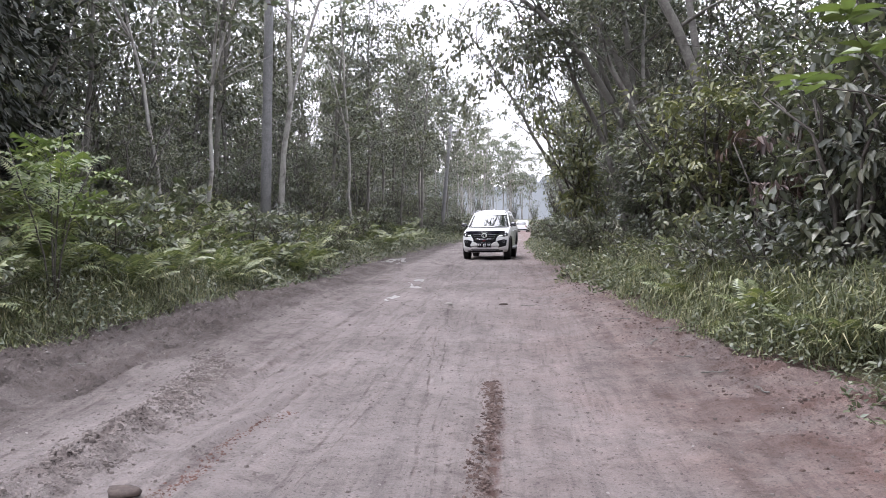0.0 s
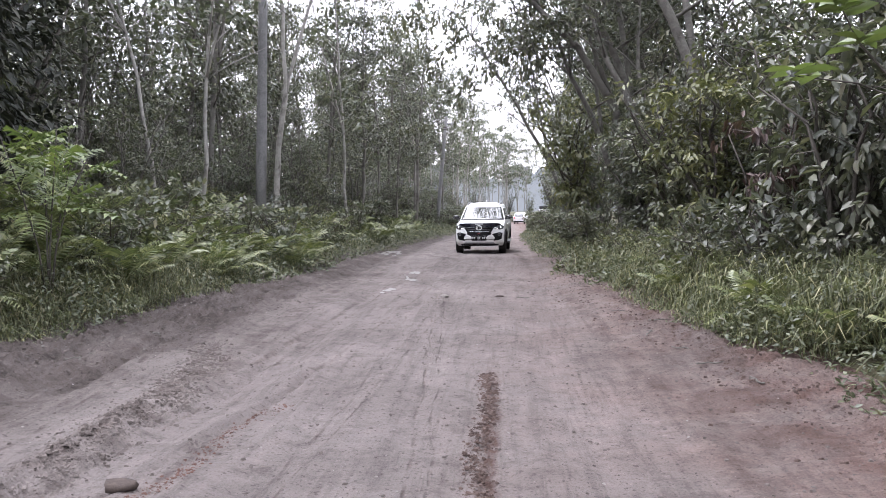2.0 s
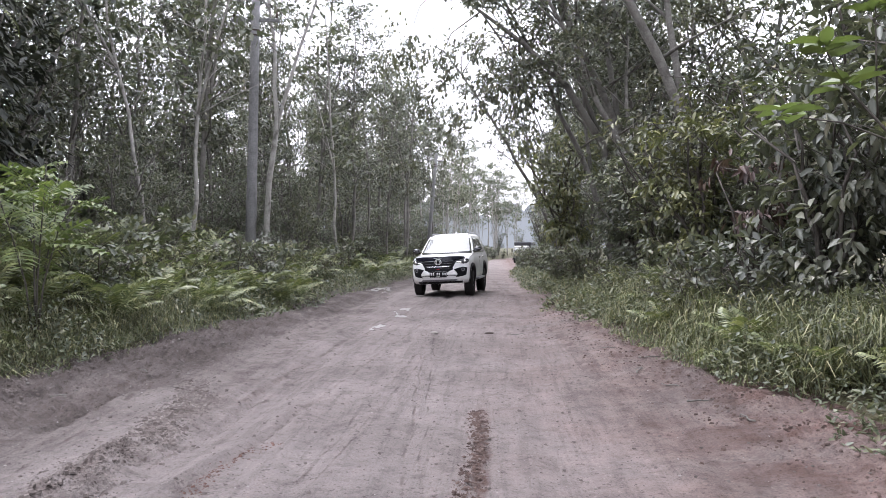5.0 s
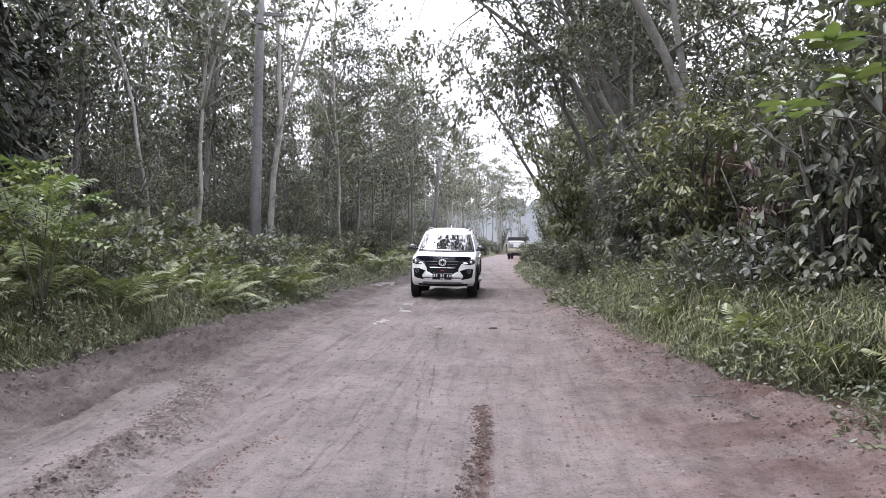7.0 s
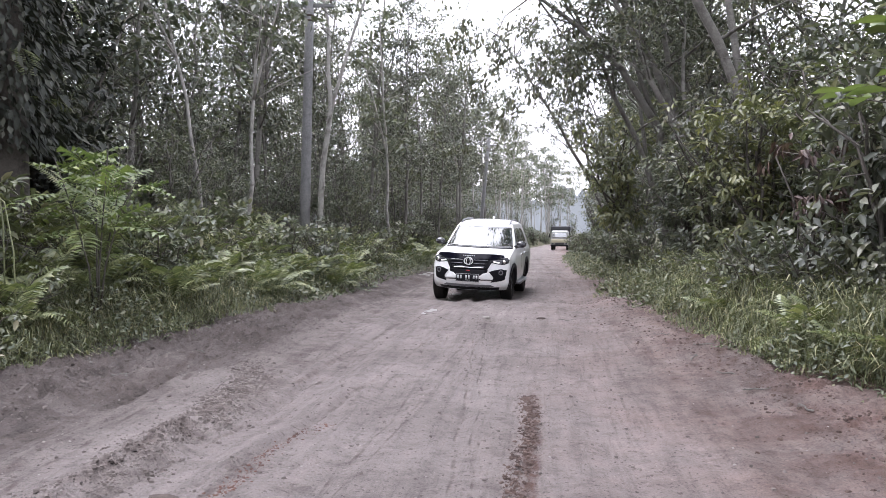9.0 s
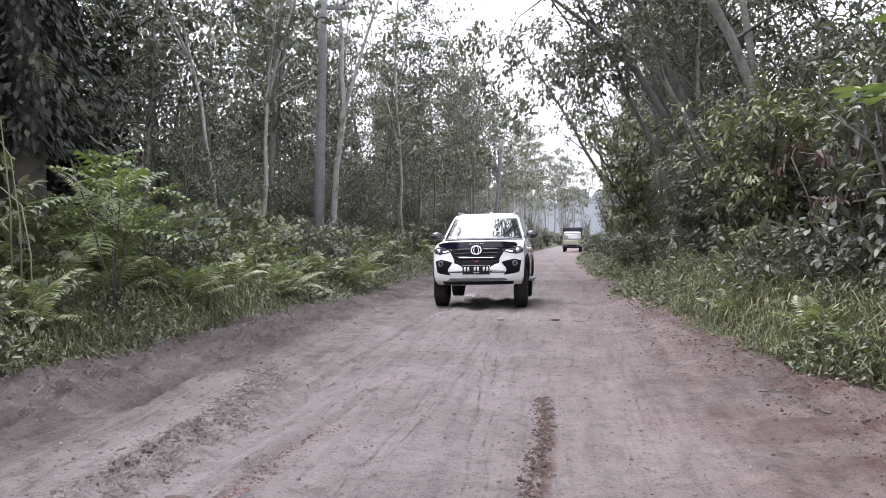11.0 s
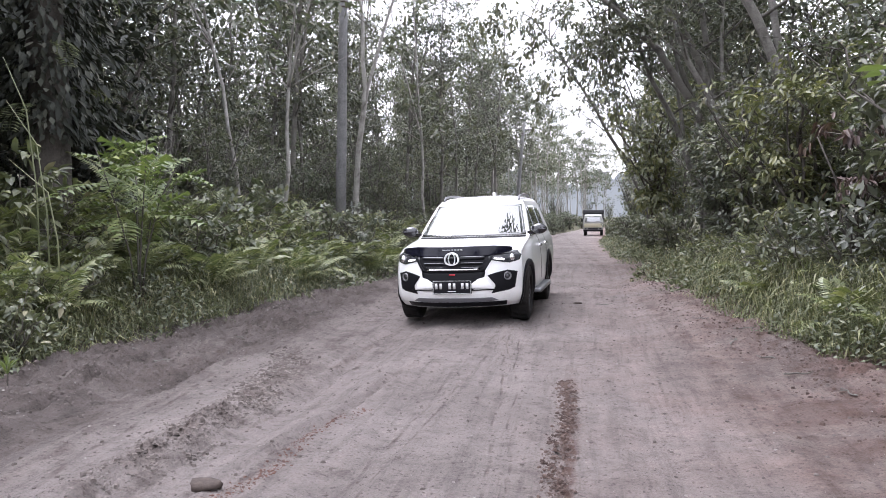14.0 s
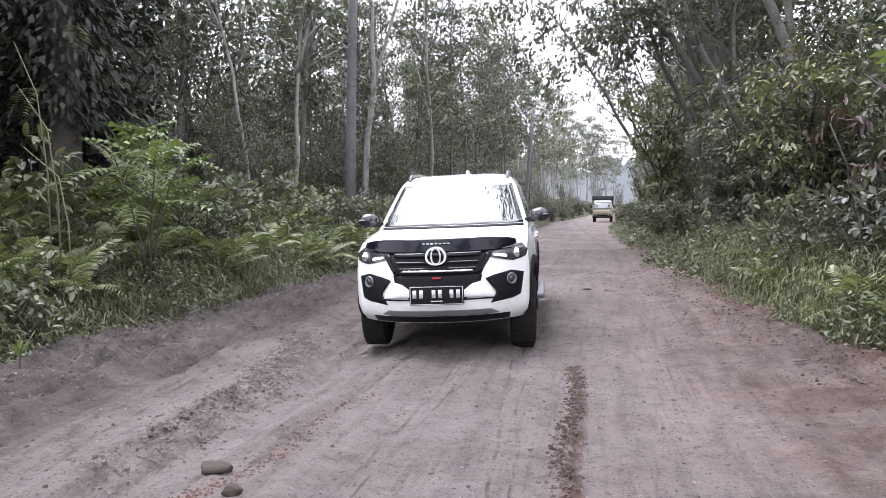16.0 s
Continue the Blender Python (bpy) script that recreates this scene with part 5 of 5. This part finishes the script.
SUV = Shell(
    ((0.33, 0.85), (0.40, 0.895), (0.50, 0.915), (0.62, 0.92), (0.80, 0.925), (0.96, 0.915), (1.04, 0.90), (1.10, 0.88), (1.16, 0.85), (1.24, 0.83), (1.45, 0.765), (1.64, 0.70), (1.72, 0.65), (1.77, 0.56), (1.80, 0.40), (1.81, 0.2)),
    ((0.33, -0.84), (0.40, -0.92), (0.50, -0.97), (0.62, -0.985), (0.74, -0.975), (0.88, -0.955), (0.97, -0.93), (1.00, -0.89), (1.03, -0.78), (1.06, -0.60), (1.09, -0.36), (1.12, -0.06), (1.15, 0.28), (1.17, 0.42), (1.22, 0.50), (1.66, 1.22), (1.72, 1.38), (1.77, 1.68), (1.80, 2.1), (1.81, 2.3)),
    ((0.33, 0.42), (0.62, 0.46), (0.97, 0.46), (1.03, 0.44), (1.12, 0.30), (1.17, 0.24), (1.66, 0.16), (1.81, 0.02)),
    ((0.33, 3.70), (0.5, 3.84), (0.9, 3.86), (1.1, 3.83), (1.25, 3.78), (1.60, 3.50), (1.70, 3.38), (1.77, 3.15), (1.81, 2.7)), 0.94)


def build_suv():
    root = new("suv")
    tagged(root, "white SUV with a black grille driving on the dirt road", "car")
    levels = [0.33, 0.365, 0.40, 0.45, 0.50, 0.54, 0.58, 0.62, 0.66, 0.70, 0.74, 0.78, 0.82, 0.86, 0.90, 0.94, 0.97, 0.985, 1.0, 1.012, 1.025, 1.04, 1.055, 1.07, 1.085, 1.10, 1.115, 1.13, 1.145, 1.16, 1.175, 1.20, 1.24, 1.30, 1.36, 1.42, 1.48, 1.54, 1.60, 1.64, 1.67, 1.70, 1.72, 1.74, 1.755, 1.77, 1.782, 1.792, 1.80, 1.806, 1.81]
    AX = ((0.0, 0.40, 0.47), (2.745, 0.40, 0.47))
    body = part("body", SUV.body(levels, AX), WHITE, root)
    F = SUV.front

    def face(name, outline, off, mat, label="", rows=8, cols=16, both=False, thick=0.03):
        part(name, panel_bm(F, outline, off, rows, cols, thick), mat, body, label)
        if both:
            part(name, panel_bm(F, mirrored(outline), off, rows, cols, thick), mat, body, label)

    # glass
    face("windshield", [(-0.80, 1.195), (0.80, 1.195), (0.66, 1.655), (-0.66, 1.655)], 0.006, GLASS, "reflecting windshield", 14, 22)
    face("cowl", [(-0.80, 1.165), (0.80, 1.165), (0.80, 1.19), (-0.80, 1.19)], 0.012, BLACK, "black wiper cowl", 2, 22)
    for s in (-1, 1):
        S = lambda y, z, off, s=s: SUV.side(y, z, s, off)
        for o in ([(0.80, 1.20), (1.50, 1.20), (1.50, 1.60), (1.40, 1.60)], [(1.56, 1.20), (2.42, 1.20), (2.42, 1.62), (1.56, 1.62)], [(2.48, 1.22), (3.18, 1.26), (2.98, 1.60), (2.48, 1.62)]):
            part("side_window", panel_bm(S, o, 0.006, 8, 8, 0.01), GLASS, body, "dark tinted side window")
        part("belt_strip", panel_bm(S, [(0.7, 1.168), (3.25, 1.168), (3.25, 1.19), (0.7, 1.19)], 0.010, 2, 24, 0.01), CHROME, body, "chrome belt strip")
        for y0 in (1.53, 2.45):
            part("door_gap", panel_bm(S, [(y0, 0.52), (y0 + 0.012, 0.52), (y0 + 0.012, 1.16), (y0, 1.16)], 0.003, 10, 1, 0.004), BLACK, body)
        for y0 in (1.28, 2.18):
            part("door_handle", box_bm(s * 0.925 - 0.022, s * 0.925 + 0.022, y0, y0 + 0.20, 1.00, 1.03, 0.01), CHROME, body, "chrome door handle")
        # arch trims and liners
        for ay, az, ar in AX:
            bm = bmesh.new()
            ring = []
            for k in range(25):
                a = radians(-12 + 204 * k / 24)
                ring.append([bm.verts.new((s * (SUV.half(ay + q * math.cos(a), max(0.36, az + q * math.sin(a))) + d), ay + q * math.cos(a), max(0.34, az + q * math.sin(a)))) for q, d in ((0.515, 0.004), (0.505, 0.022), (0.435, 0.022), (0.425, -0.10))])
            for p, q in zip(ring, ring[1:]):
                for j in range(3):
                    bm.faces.new((p[j], p[j + 1], q[j + 1], q[j]))
            bmesh.ops.recalc_face_normals(bm, faces=bm.faces[:])
            part("wheel_arch", smooth_bm(bm), BLACK, body, "black wheel arch trim")
            part("arch_liner", box_bm(s * 0.60 - 0.04, s * 0.60 + 0.04, ay - 0.5, ay + 0.5, 0.36, 1.0, 0.03), UNDER, body)
        part("side_step", box_bm(s * 0.93 - 0.08, s * 0.93 + 0.08, 0.62, 2.15, 0.37, 0.43, 0.02), GREY, body, "grey side step")
        # mirror
        bm = ball_bm(s * 0.985, 0.70, 1.275, 0.12, 0.075, 0.078)
        bmesh.ops.create_cube(bm, size=1, matrix=Matrix.Translation((s * 0.88, 0.74, 1.22)) @ Matrix.Diagonal((0.14, 0.06, 0.05, 1)))
        mir = part("door_mirror", bm, GLOSS, body, "gloss black door mirror")
        part("turn_lamp", ball_bm(s * 1.05, 0.635, 1.275, 0.05, 0.012, 0.010, 10), LENS, mir)
        # roof rail
        t = Tubes(8)
        t.add([(s * 0.60, 1.45, 1.72), (s * 0.60, 1.58, 1.785), (s * 0.59, 2.2, 1.815), (s * 0.58, 2.9, 1.80), (s * 0.58, 3.15, 1.74)], [0.018] * 5)
        part("roof_rail", t.mesh("roof_rail"), GREY, body, "grey roof rail")
    part("antenna", box_bm(-0.02, 0.02, 2.75, 2.95, 1.80, 1.875, 0.015), WHITE, body, "white shark-fin antenna")
    # bonnet edge and nose
    lip = lambda x, z, off: F(x, 1.0, off + 0.03) + Vector((0, (z - 1.0) * 0.35, z - 1.0))
    part("bonnet_guard", panel_bm(lip, [(-0.76, 1.025), (-0.50, 0.990), (0.50, 0.990), (0.76, 1.025), (0.74, 1.085), (0.52, 1.105), (0.40, 1.092), (-0.40, 1.092), (-0.52, 1.105), (-0.74, 1.085)], 0.0, 8, 30, 0.03), GUARD, body, "black bonnet guard")
    for k in range(7):
        part("guard_lettering", box_bm(-0.135 + 0.04 * k, -0.11 + 0.04 * k, -0.912, -0.895, 1.055, 1.066, 0.0), BAR, body)
    grille = part("grille", panel_bm(F, [(-0.42, 0.80), (0.42, 0.80), (0.53, 1.02), (-0.53, 1.02)], 0.006, 8, 18), BLACK, body, "black grille with chrome slats")
    for z, w in ((0.985, 0.42), (0.925, 0.40), (0.865, 0.37)):
        part("slat", panel_bm(F, [(-w, z - 0.018), (w, z - 0.018), (w, z + 0.006), (-w, z + 0.006)], 0.030, 2, 20), BLACK, grille)
        for s in (-1, 1):
            o = [(0.12, z + 0.001), (w, z + 0.001), (w, z + 0.007), (0.12, z + 0.007)]
            part("slat_trim", panel_bm(F, o if s > 0 else mirrored(o), 0.036, 2, 10), GREY, grille, "grey metal slat trim")
    o = [(0.385, 0.82), (0.425, 0.82), (0.55, 1.02), (0.51, 1.02)]
    face("grille_frame", o, 0.022, BLACK, "black grille frame", 8, 4, True)
    face("grille_base", [(-0.35, 0.832), (0.35, 0.832), (0.35, 0.850), (-0.35, 0.850)], 0.034, CHROME, "", 2, 18)
    bm = bmesh.new()
    for sx, sz in ((0.10, 0.070), (0.048, 0.066)):
        pts = [(sx * math.cos(k * math.pi / 14), sz * math.sin(k * math.pi / 14)) for k in range(28)]
        for k in range(28):
            (a, b), (c, d) = pts[k], pts[(k + 1) % 28]
            vs = [bm.verts.new(v) for v in ((a, -1.005, 0.968 + b), (c, -1.005, 0.968 + d), (c * 0.82, -1.005, 0.968 + d * 0.80), (a * 0.82, -1.005, 0.968 + b * 0.80))]
            bm.faces.new(vs)
    bmesh.ops.remove_doubles(bm, verts=bm.verts[:], dist=0.0005)
    ex = bmesh.ops.extrude_face_region(bm, geom=bm.faces[:])["geom"]
    bmesh.ops.translate(bm, verts=[v for v in ex if isinstance(v, bmesh.types.BMVert)], vec=(0, 0.05, 0))
    bmesh.ops.recalc_face_normals(bm, faces=bm.faces[:])
    part("emblem", bm, SILVER, grille, "chrome oval emblem")
    # lamps
    head = [(0.47, 0.955), (0.72, 0.905), (0.84, 0.93), (0.86, 0.985), (0.80, 1.03), (0.66, 1.022), (0.46, 0.99)]
    face("headlight", head, 0.012, LENS, "slim headlight, lit", 8, 14, True)
    for s in (-1, 1):
        o = [(0.53, 0.958), (0.66, 0.940), (0.665, 0.962), (0.54, 0.972)]
        part("running_lamp", panel_bm(F, o if s > 0 else mirrored(o), 0.022, 4, 10, 0.012), LED, body, "lit daytime lamp")
        c = F(s * 0.75, 0.965, 0.02)
        part("projector", ball_bm(c.x, c.y, c.z, 0.042, 0.03, 0.036, 14), CHROME, body, "round chrome projector")
    # bumper
    face("lower_grille", [(-0.26, 0.56), (0.26, 0.56), (0.41, 0.70), (0.43, 0.80), (-0.43, 0.80), (-0.41, 0.70)], 0.008, BLACK, "black lower grille", 8, 16)
    part("badge", box_bm(-0.04, 0.04, -1.003, -0.985, 0.765, 0.782, 0.0), RED, body, "small red badge")
    bez = [(0.50, 0.515), (0.78, 0.555), (0.82, 0.80), (0.70, 0.815), (0.45, 0.765), (0.56, 0.62)]
    face("fog_bezel", bez, 0.012, BLACK, "black fog lamp surround", 10, 10, True)
    for s in (-1, 1):
        c = F(s * 0.70, 0.735, 0.02)
        fog = part("fog_lamp", lathe_bm([(-0.03, 0.055), (0.012, 0.055), (0.016, 0.045), (0.0, 0.040), (0.005, 0.0)], 20), GREY, body, "round fog lamp")
        fog.matrix_basis = Matrix.Translation(c) @ Matrix.Rotation(radians(-90 - s * -32), 4, "Z")
        part("lens", ball_bm(0.004, 0, 0, 0.012, 0.034, 0.034, 12), LENS, fog)
    blade = [(0.215, 0.585), (0.54, 0.575), (0.42, 0.735), (0.36, 0.730), (0.24, 0.645)]
    face("bumper_blade", blade, 0.035, WHITE, "white bumper blade", 8, 10, True, 0.05)
    face("bumper_line", [(-0.60, 0.560), (0.60, 0.560), (0.60, 0.572), (-0.60, 0.572)], 0.016, BLACK, "", 2, 22)
    face("skid_plate", [(-0.46, 0.405), (0.46, 0.405), (0.58, 0.415), (0.50, 0.462), (-0.50, 0.462), (-0.58, 0.415)], 0.012, GREY, "grey skid plate", 5, 20)
    face("chin", [(-0.66, 0.335), (0.66, 0.335), (0.68, 0.402), (-0.68, 0.402)], 0.006, BLACK, "black lower bumper", 5, 20)
    plate = part("number_plate", box_bm(-0.26, 0.26, -1.035, -1.005, 0.525, 0.705, 0.006), BLACK, body, "black number plate with pale border")
    for x0, x1, z0, z1 in ((-0.252, 0.252, 0.695, 0.700), (-0.252, 0.252, 0.530, 0.535), (-0.252, -0.247, 0.535, 0.695), (0.247, 0.252, 0.535, 0.695)):
        part("plate_border", box_bm(x0, x1, -1.0375, -1.034, z0, z1, 0), BAR, plate)
    for x0 in (-0.228, -0.165, -0.045, 0.015, 0.125, 0.188):
        part("plate_bar", box_bm(x0, x0 + 0.036, -1.0375, -1.034, 0.592, 0.668, 0), BAR, plate)
    part("plate_bar", box_bm(-0.055, 0.055, -1.0375, -1.034, 0.555, 0.566, 0), BAR, plate)
    # underside
    part("underbody", box_bm(-0.62, 0.62, -0.45, 3.5, 0.34, 0.52, 0.04), UNDER, body, "dark underbody")
    part("interior", box_bm(-0.62, 0.62, 1.0, 3.1, 0.9, 1.16, 0.05), UNDER, body)
    t = Tubes(10)
    t.add([(-0.75, 2.745, 0.385), (-0.1, 2.745, 0.385), (0.1, 2.745, 0.385), (0.75, 2.745, 0.385)], [0.045, 0.05, 0.05, 0.045])
    part("rear_axle", t.mesh("rear_axle"), UNDER, root)
    part("differential", ball_bm(0.0, 2.745, 0.37, 0.13, 0.13, 0.12), UNDER, root)
    # the belt, bonnet and roof stand a little higher than the bumper's tables
    for ob in (body, *body.children_recursive):
        for v in ob.data.vertices:
            q = min(1.0, max(0.0, (v.co.z - 0.92) / 0.14))
            v.co.z += 0.038 * q * q * (3 - 2 * q)
    wheels = [build_wheel(root, s * 0.775, y, 0.385, 0.265, s) for y in (0.0, 2.745) for s in (-1, 1)]
    return root, body, wheels


suv, suv_body, suv_wheels = build_suv()


def build_truck():
    """A small tipper lorry; origin under the front axle, nose to -y."""
    root = new("truck")
    tagged(root, "small lorry with a yellow cab front and black tarpaulin", "truck")
    cab = Shell(((0.45, 0.86), (0.6, 0.92), (1.3, 0.92), (1.95, 0.84), (2.05, 0.78), (2.08, 0.6)),
                ((0.45, -0.62), (0.6, -0.72), (1.25, -0.70), (1.95, -0.42), (2.05, -0.25), (2.08, -0.1)),
                ((0.45, 0.16), (2.08, 0.12)), ((0.45, 0.95), (2.08, 0.85)))
    c = part("cab", cab.body([0.45, 0.5, 0.6, 0.75, 0.9, 1.1, 1.25, 1.4, 1.6, 1.8, 1.95, 2.0, 2.05, 2.08], ((0.0, 0.4, 0.5),), 20, 20, 8), OLIVE, root, "dull yellow-grey cab")
    part("front_panel", panel_bm(cab.front, [(-0.86, 0.80), (0.86, 0.80), (0.86, 1.18), (-0.86, 1.18)], 0.008, 4, 16), YELLOW, c, "yellow front panel")
    part("windshield", panel_bm(cab.front, [(-0.80, 1.30), (0.80, 1.30), (0.74, 1.84), (-0.74, 1.84)], 0.010, 6, 14), GLASS, c)
    part("sun_visor", panel_bm(cab.front, [(-0.76, 1.86), (0.76, 1.86), (0.74, 2.0), (-0.74, 2.0)], 0.03, 2, 12), BAR, c, "pale visor strip")
    part("grille", panel_bm(cab.front, [(-0.5, 0.62), (0.5, 0.62), (0.5, 0.76), (-0.5, 0.76)], 0.012, 2, 10), BLACK, c)
    for s in (-1, 1):
        q = cab.front(s * 0.70, 0.69, 0.02)
        part("headlight", ball_bm(q.x, q.y, q.z, 0.12, 0.04, 0.07, 12), LENS, c)
        part("mirror", box_bm(s * 1.06 - 0.07, s * 1.06 + 0.07, -0.42, -0.36, 1.35, 1.68, 0.02), BLACK, c)
    part("bumper", box_bm(-0.92, 0.92, -0.82, -0.66, 0.42, 0.60, 0.03), BLACK, root, "black steel bumper")
    bedb = part("cargo_bed", box_bm(-0.98, 0.98, 1.05, 4.4, 0.75, 1.7, 0.02), OLIVE, root, "dull steel cargo bed")
    part("tarpaulin", box_bm(-1.02, 1.02, 0.85, 4.45, 2.12, 2.50, 0.06), TARP, bedb, "black tarpaulin cover")
    part("headboard", box_bm(-0.98, 0.98, 1.0, 1.08, 1.6, 2.2, 0.01), TARP, bedb)
    part("chassis", box_bm(-0.40, 0.40, -0.5, 4.2, 0.5, 0.74, 0.02), UNDER, root)
    return root, [build_wheel(root, s * 0.78, y, 0.38, 0.24, s) for y in (0.0, 2.7) for s in (-1, 1)]


truck, truck_wheels = build_truck()


def build_van():
    """A small white people carrier seen from behind; its tail points to -y."""
    root = new("minivan")
    tagged(root, "white minivan going away round the bend", "car")
    sh = Shell(((0.25, 0.70), (0.4, 0.80), (0.9, 0.82), (1.05, 0.79), (1.5, 0.66), (1.62, 0.55), (1.66, 0.3)),
               ((0.25, -0.62), (0.4, -0.72), (0.9, -0.72), (1.05, -0.66), (1.5, -0.40), (1.62, -0.15), (1.66, 0.2)),
               ((0.25, 0.2), (1.66, 0.15)), ((0.25, 3.2), (0.6, 3.4), (0.95, 3.3), (1.0, 2.5), (1.5, 1.9), (1.66, 1.4)))
    b = part("body", sh.body([0.25, 0.32, 0.4, 0.5, 0.6, 0.75, 0.9, 1.0, 1.05, 1.2, 1.35, 1.5, 1.56, 1.62, 1.65, 1.66], ((0.0, 0.3, 0.36), (2.5, 0.3, 0.36)), 20, 28, 10), WHITE, root)
    part("rear_window", panel_bm(sh.front, [(-0.62, 1.05), (0.62, 1.05), (0.56, 1.46), (-0.56, 1.46)], 0.008, 5, 10), GLASS, b)
    part("bumper", panel_bm(sh.front, [(-0.72, 0.30), (0.72, 0.30), (0.72, 0.44), (-0.72, 0.44)], 0.01, 3, 10), BLACK, b)
    for s in (-1, 1):
        o = [(0.55, 0.78), (0.74, 0.78), (0.70, 1.0), (0.58, 1.0)]
        part("tail_lamp", panel_bm(sh.front, o if s > 0 else mirrored(o), 0.01, 4, 4), RED, b)
    return root, [build_wheel(root, s * 0.70, y, 0.29, 0.18, s) for y in (0.0, 2.5) for s in (-1, 1)]


van, van_wheels = build_van()


# ------------------------------------------------------------------ what moves
# seconds, x, y of the front axle, heading, then heave, pitch and roll of the sprung body
SUV_WAY = (
    (0, -0.81, 32.84, -4.8, -0.004, 1.8, -0.8), (0.5, -0.77, 32.41, -3.2, -0.029, 2.2, 0.2), (1, -0.70, 32.13, -2.6, -0.037, 1.9, 0.3),
    (1.5, -0.66, 31.95, -2.6, -0.046, 2.1, 0.7), (2, -0.83, 30.96, -3.1, -0.026, 1.1, -0.3), (2.5, -0.94, 30.58, -4.1, 0.120, -0.7, 0.1),
    (3, -1.16, 30.09, -6.5, 0.120, -0.6, 1.0), (3.5, -1.32, 28.04, -8.5, 0.035, 0.4, -2.4), (4, -1.46, 27.12, -8.9, 0.023, 1.2, -2.6),
    (6.3, -1.57, 24.70, -3.0, 0.120, -0.4, 0.0), (6.5, -1.53, 24.21, -1.8, 0.120, -0.2, 0.6), (7, -1.49, 23.56, -0.2, 0.021, 1.9, 1.0),
    (7.5, -1.45, 22.33, 0.5, -0.032, 4.2, 3.4), (8, -1.47, 21.38, -0.9, -0.021, 3.7, 1.3), (8.5, -1.59, 20.52, -3.1, -0.029, 2.9, 1.7),
    (9, -1.68, 19.72, -4.3, -0.031, 1.8, 2.5), (9.5, -1.76, 19.08, -3.2, -0.081, 1.4, 0.0), (9.7, -1.76, 18.91, -2.8, -0.046, 1.2, -0.6),
    (11.8, -1.39, 15.21, 2.0, 0.120, -3.2, -1.7), (12, -1.36, 15.23, 1.8, 0.117, -2.7, -3.1), (12.5, -1.43, 13.98, 0.6, -0.011, 1.1, -0.4),
    (13, -1.45, 13.50, -1.1, -0.100, 3.6, -2.1), (13.5, -1.57, 12.68, -1.8, -0.079, 3.5, -1.6), (14, -1.63, 12.02, -3.0, -0.080, 0.7, -1.4),
    (14.5, -1.69, 11.37, -2.9, -0.000, -1.7, -1.1), (15, -1.66, 10.55, -0.9, 0.076, -3.3, -1.7), (15.5, -1.61, 9.73, 0.6, 0.087, -2.3, -0.7),
    (16, -1.48, 8.86, 3.2, 0.03, 0.2, -2.0),
)
# seconds, x, y, heading
TRUCK_WAY = ((0, 6.6, 120, -20), (2, 5.4, 113, -18), (4, 4.0, 105.5, -14), (6.3, 2.35, 97, -9), (8, 1.55, 91.5, -6), (9.7, 1.3, 88, -4), (12, 1.1, 85.5, -3), (14, 1.0, 83.5, -2), (16, 0.95, 81.5, -2))
VAN_WAY = ((0, 1.85, 118, -8), (1, 2.0, 119.5, -8), (2, 2.2, 121, -10), (3, 2.55, 123, -12), (4, 3.1, 126, -14), (5, 3.9, 129, -16), (7, 5.6, 135, -20), (10, 8.4, 143, -22), (16, 14.5, 158, -24))


def drive(root, wheels, way, radius, gain, step=0.1):
    """Keys a vehicle along its way over the ground and rolls its wheels."""
    ts = [w[0] for w in way]
    track, rolled, last = [], 0.0, None
    for i in range(int(16 / step + 0.5) + 1):
        t = round(i * step, 3)
        x, y, a = (float(np.interp(t, ts, [w[k] for w in way])) for k in (1, 2, 3))
        if last:
            rolled += gain * math.hypot(x - last[0], y - last[1])
        last = (x, y)
        track.append((t, x, y, a, math.degrees(rolled / radius)))
    walk(root, [(t, pose(x, y, float(road_z(y)), 0, 0, a)) for t, x, y, a, _ in track[::5]])
    for w in wheels:
        p = w.matrix_basis.translation.copy()
        walk(w, [(t, pose(*p, s)) for t, _, _, _, s in track])


def motions():
    drive(suv, suv_wheels, SUV_WAY, 0.385, 1)
    walk(suv_body, [(w[0], pose(0, 0, w[4], w[5], w[6])) for w in SUV_WAY])
    drive(truck, truck_wheels, TRUCK_WAY, 0.38, 1)
    drive(van, van_wheels, VAN_WAY, 0.29, -1)


motions()
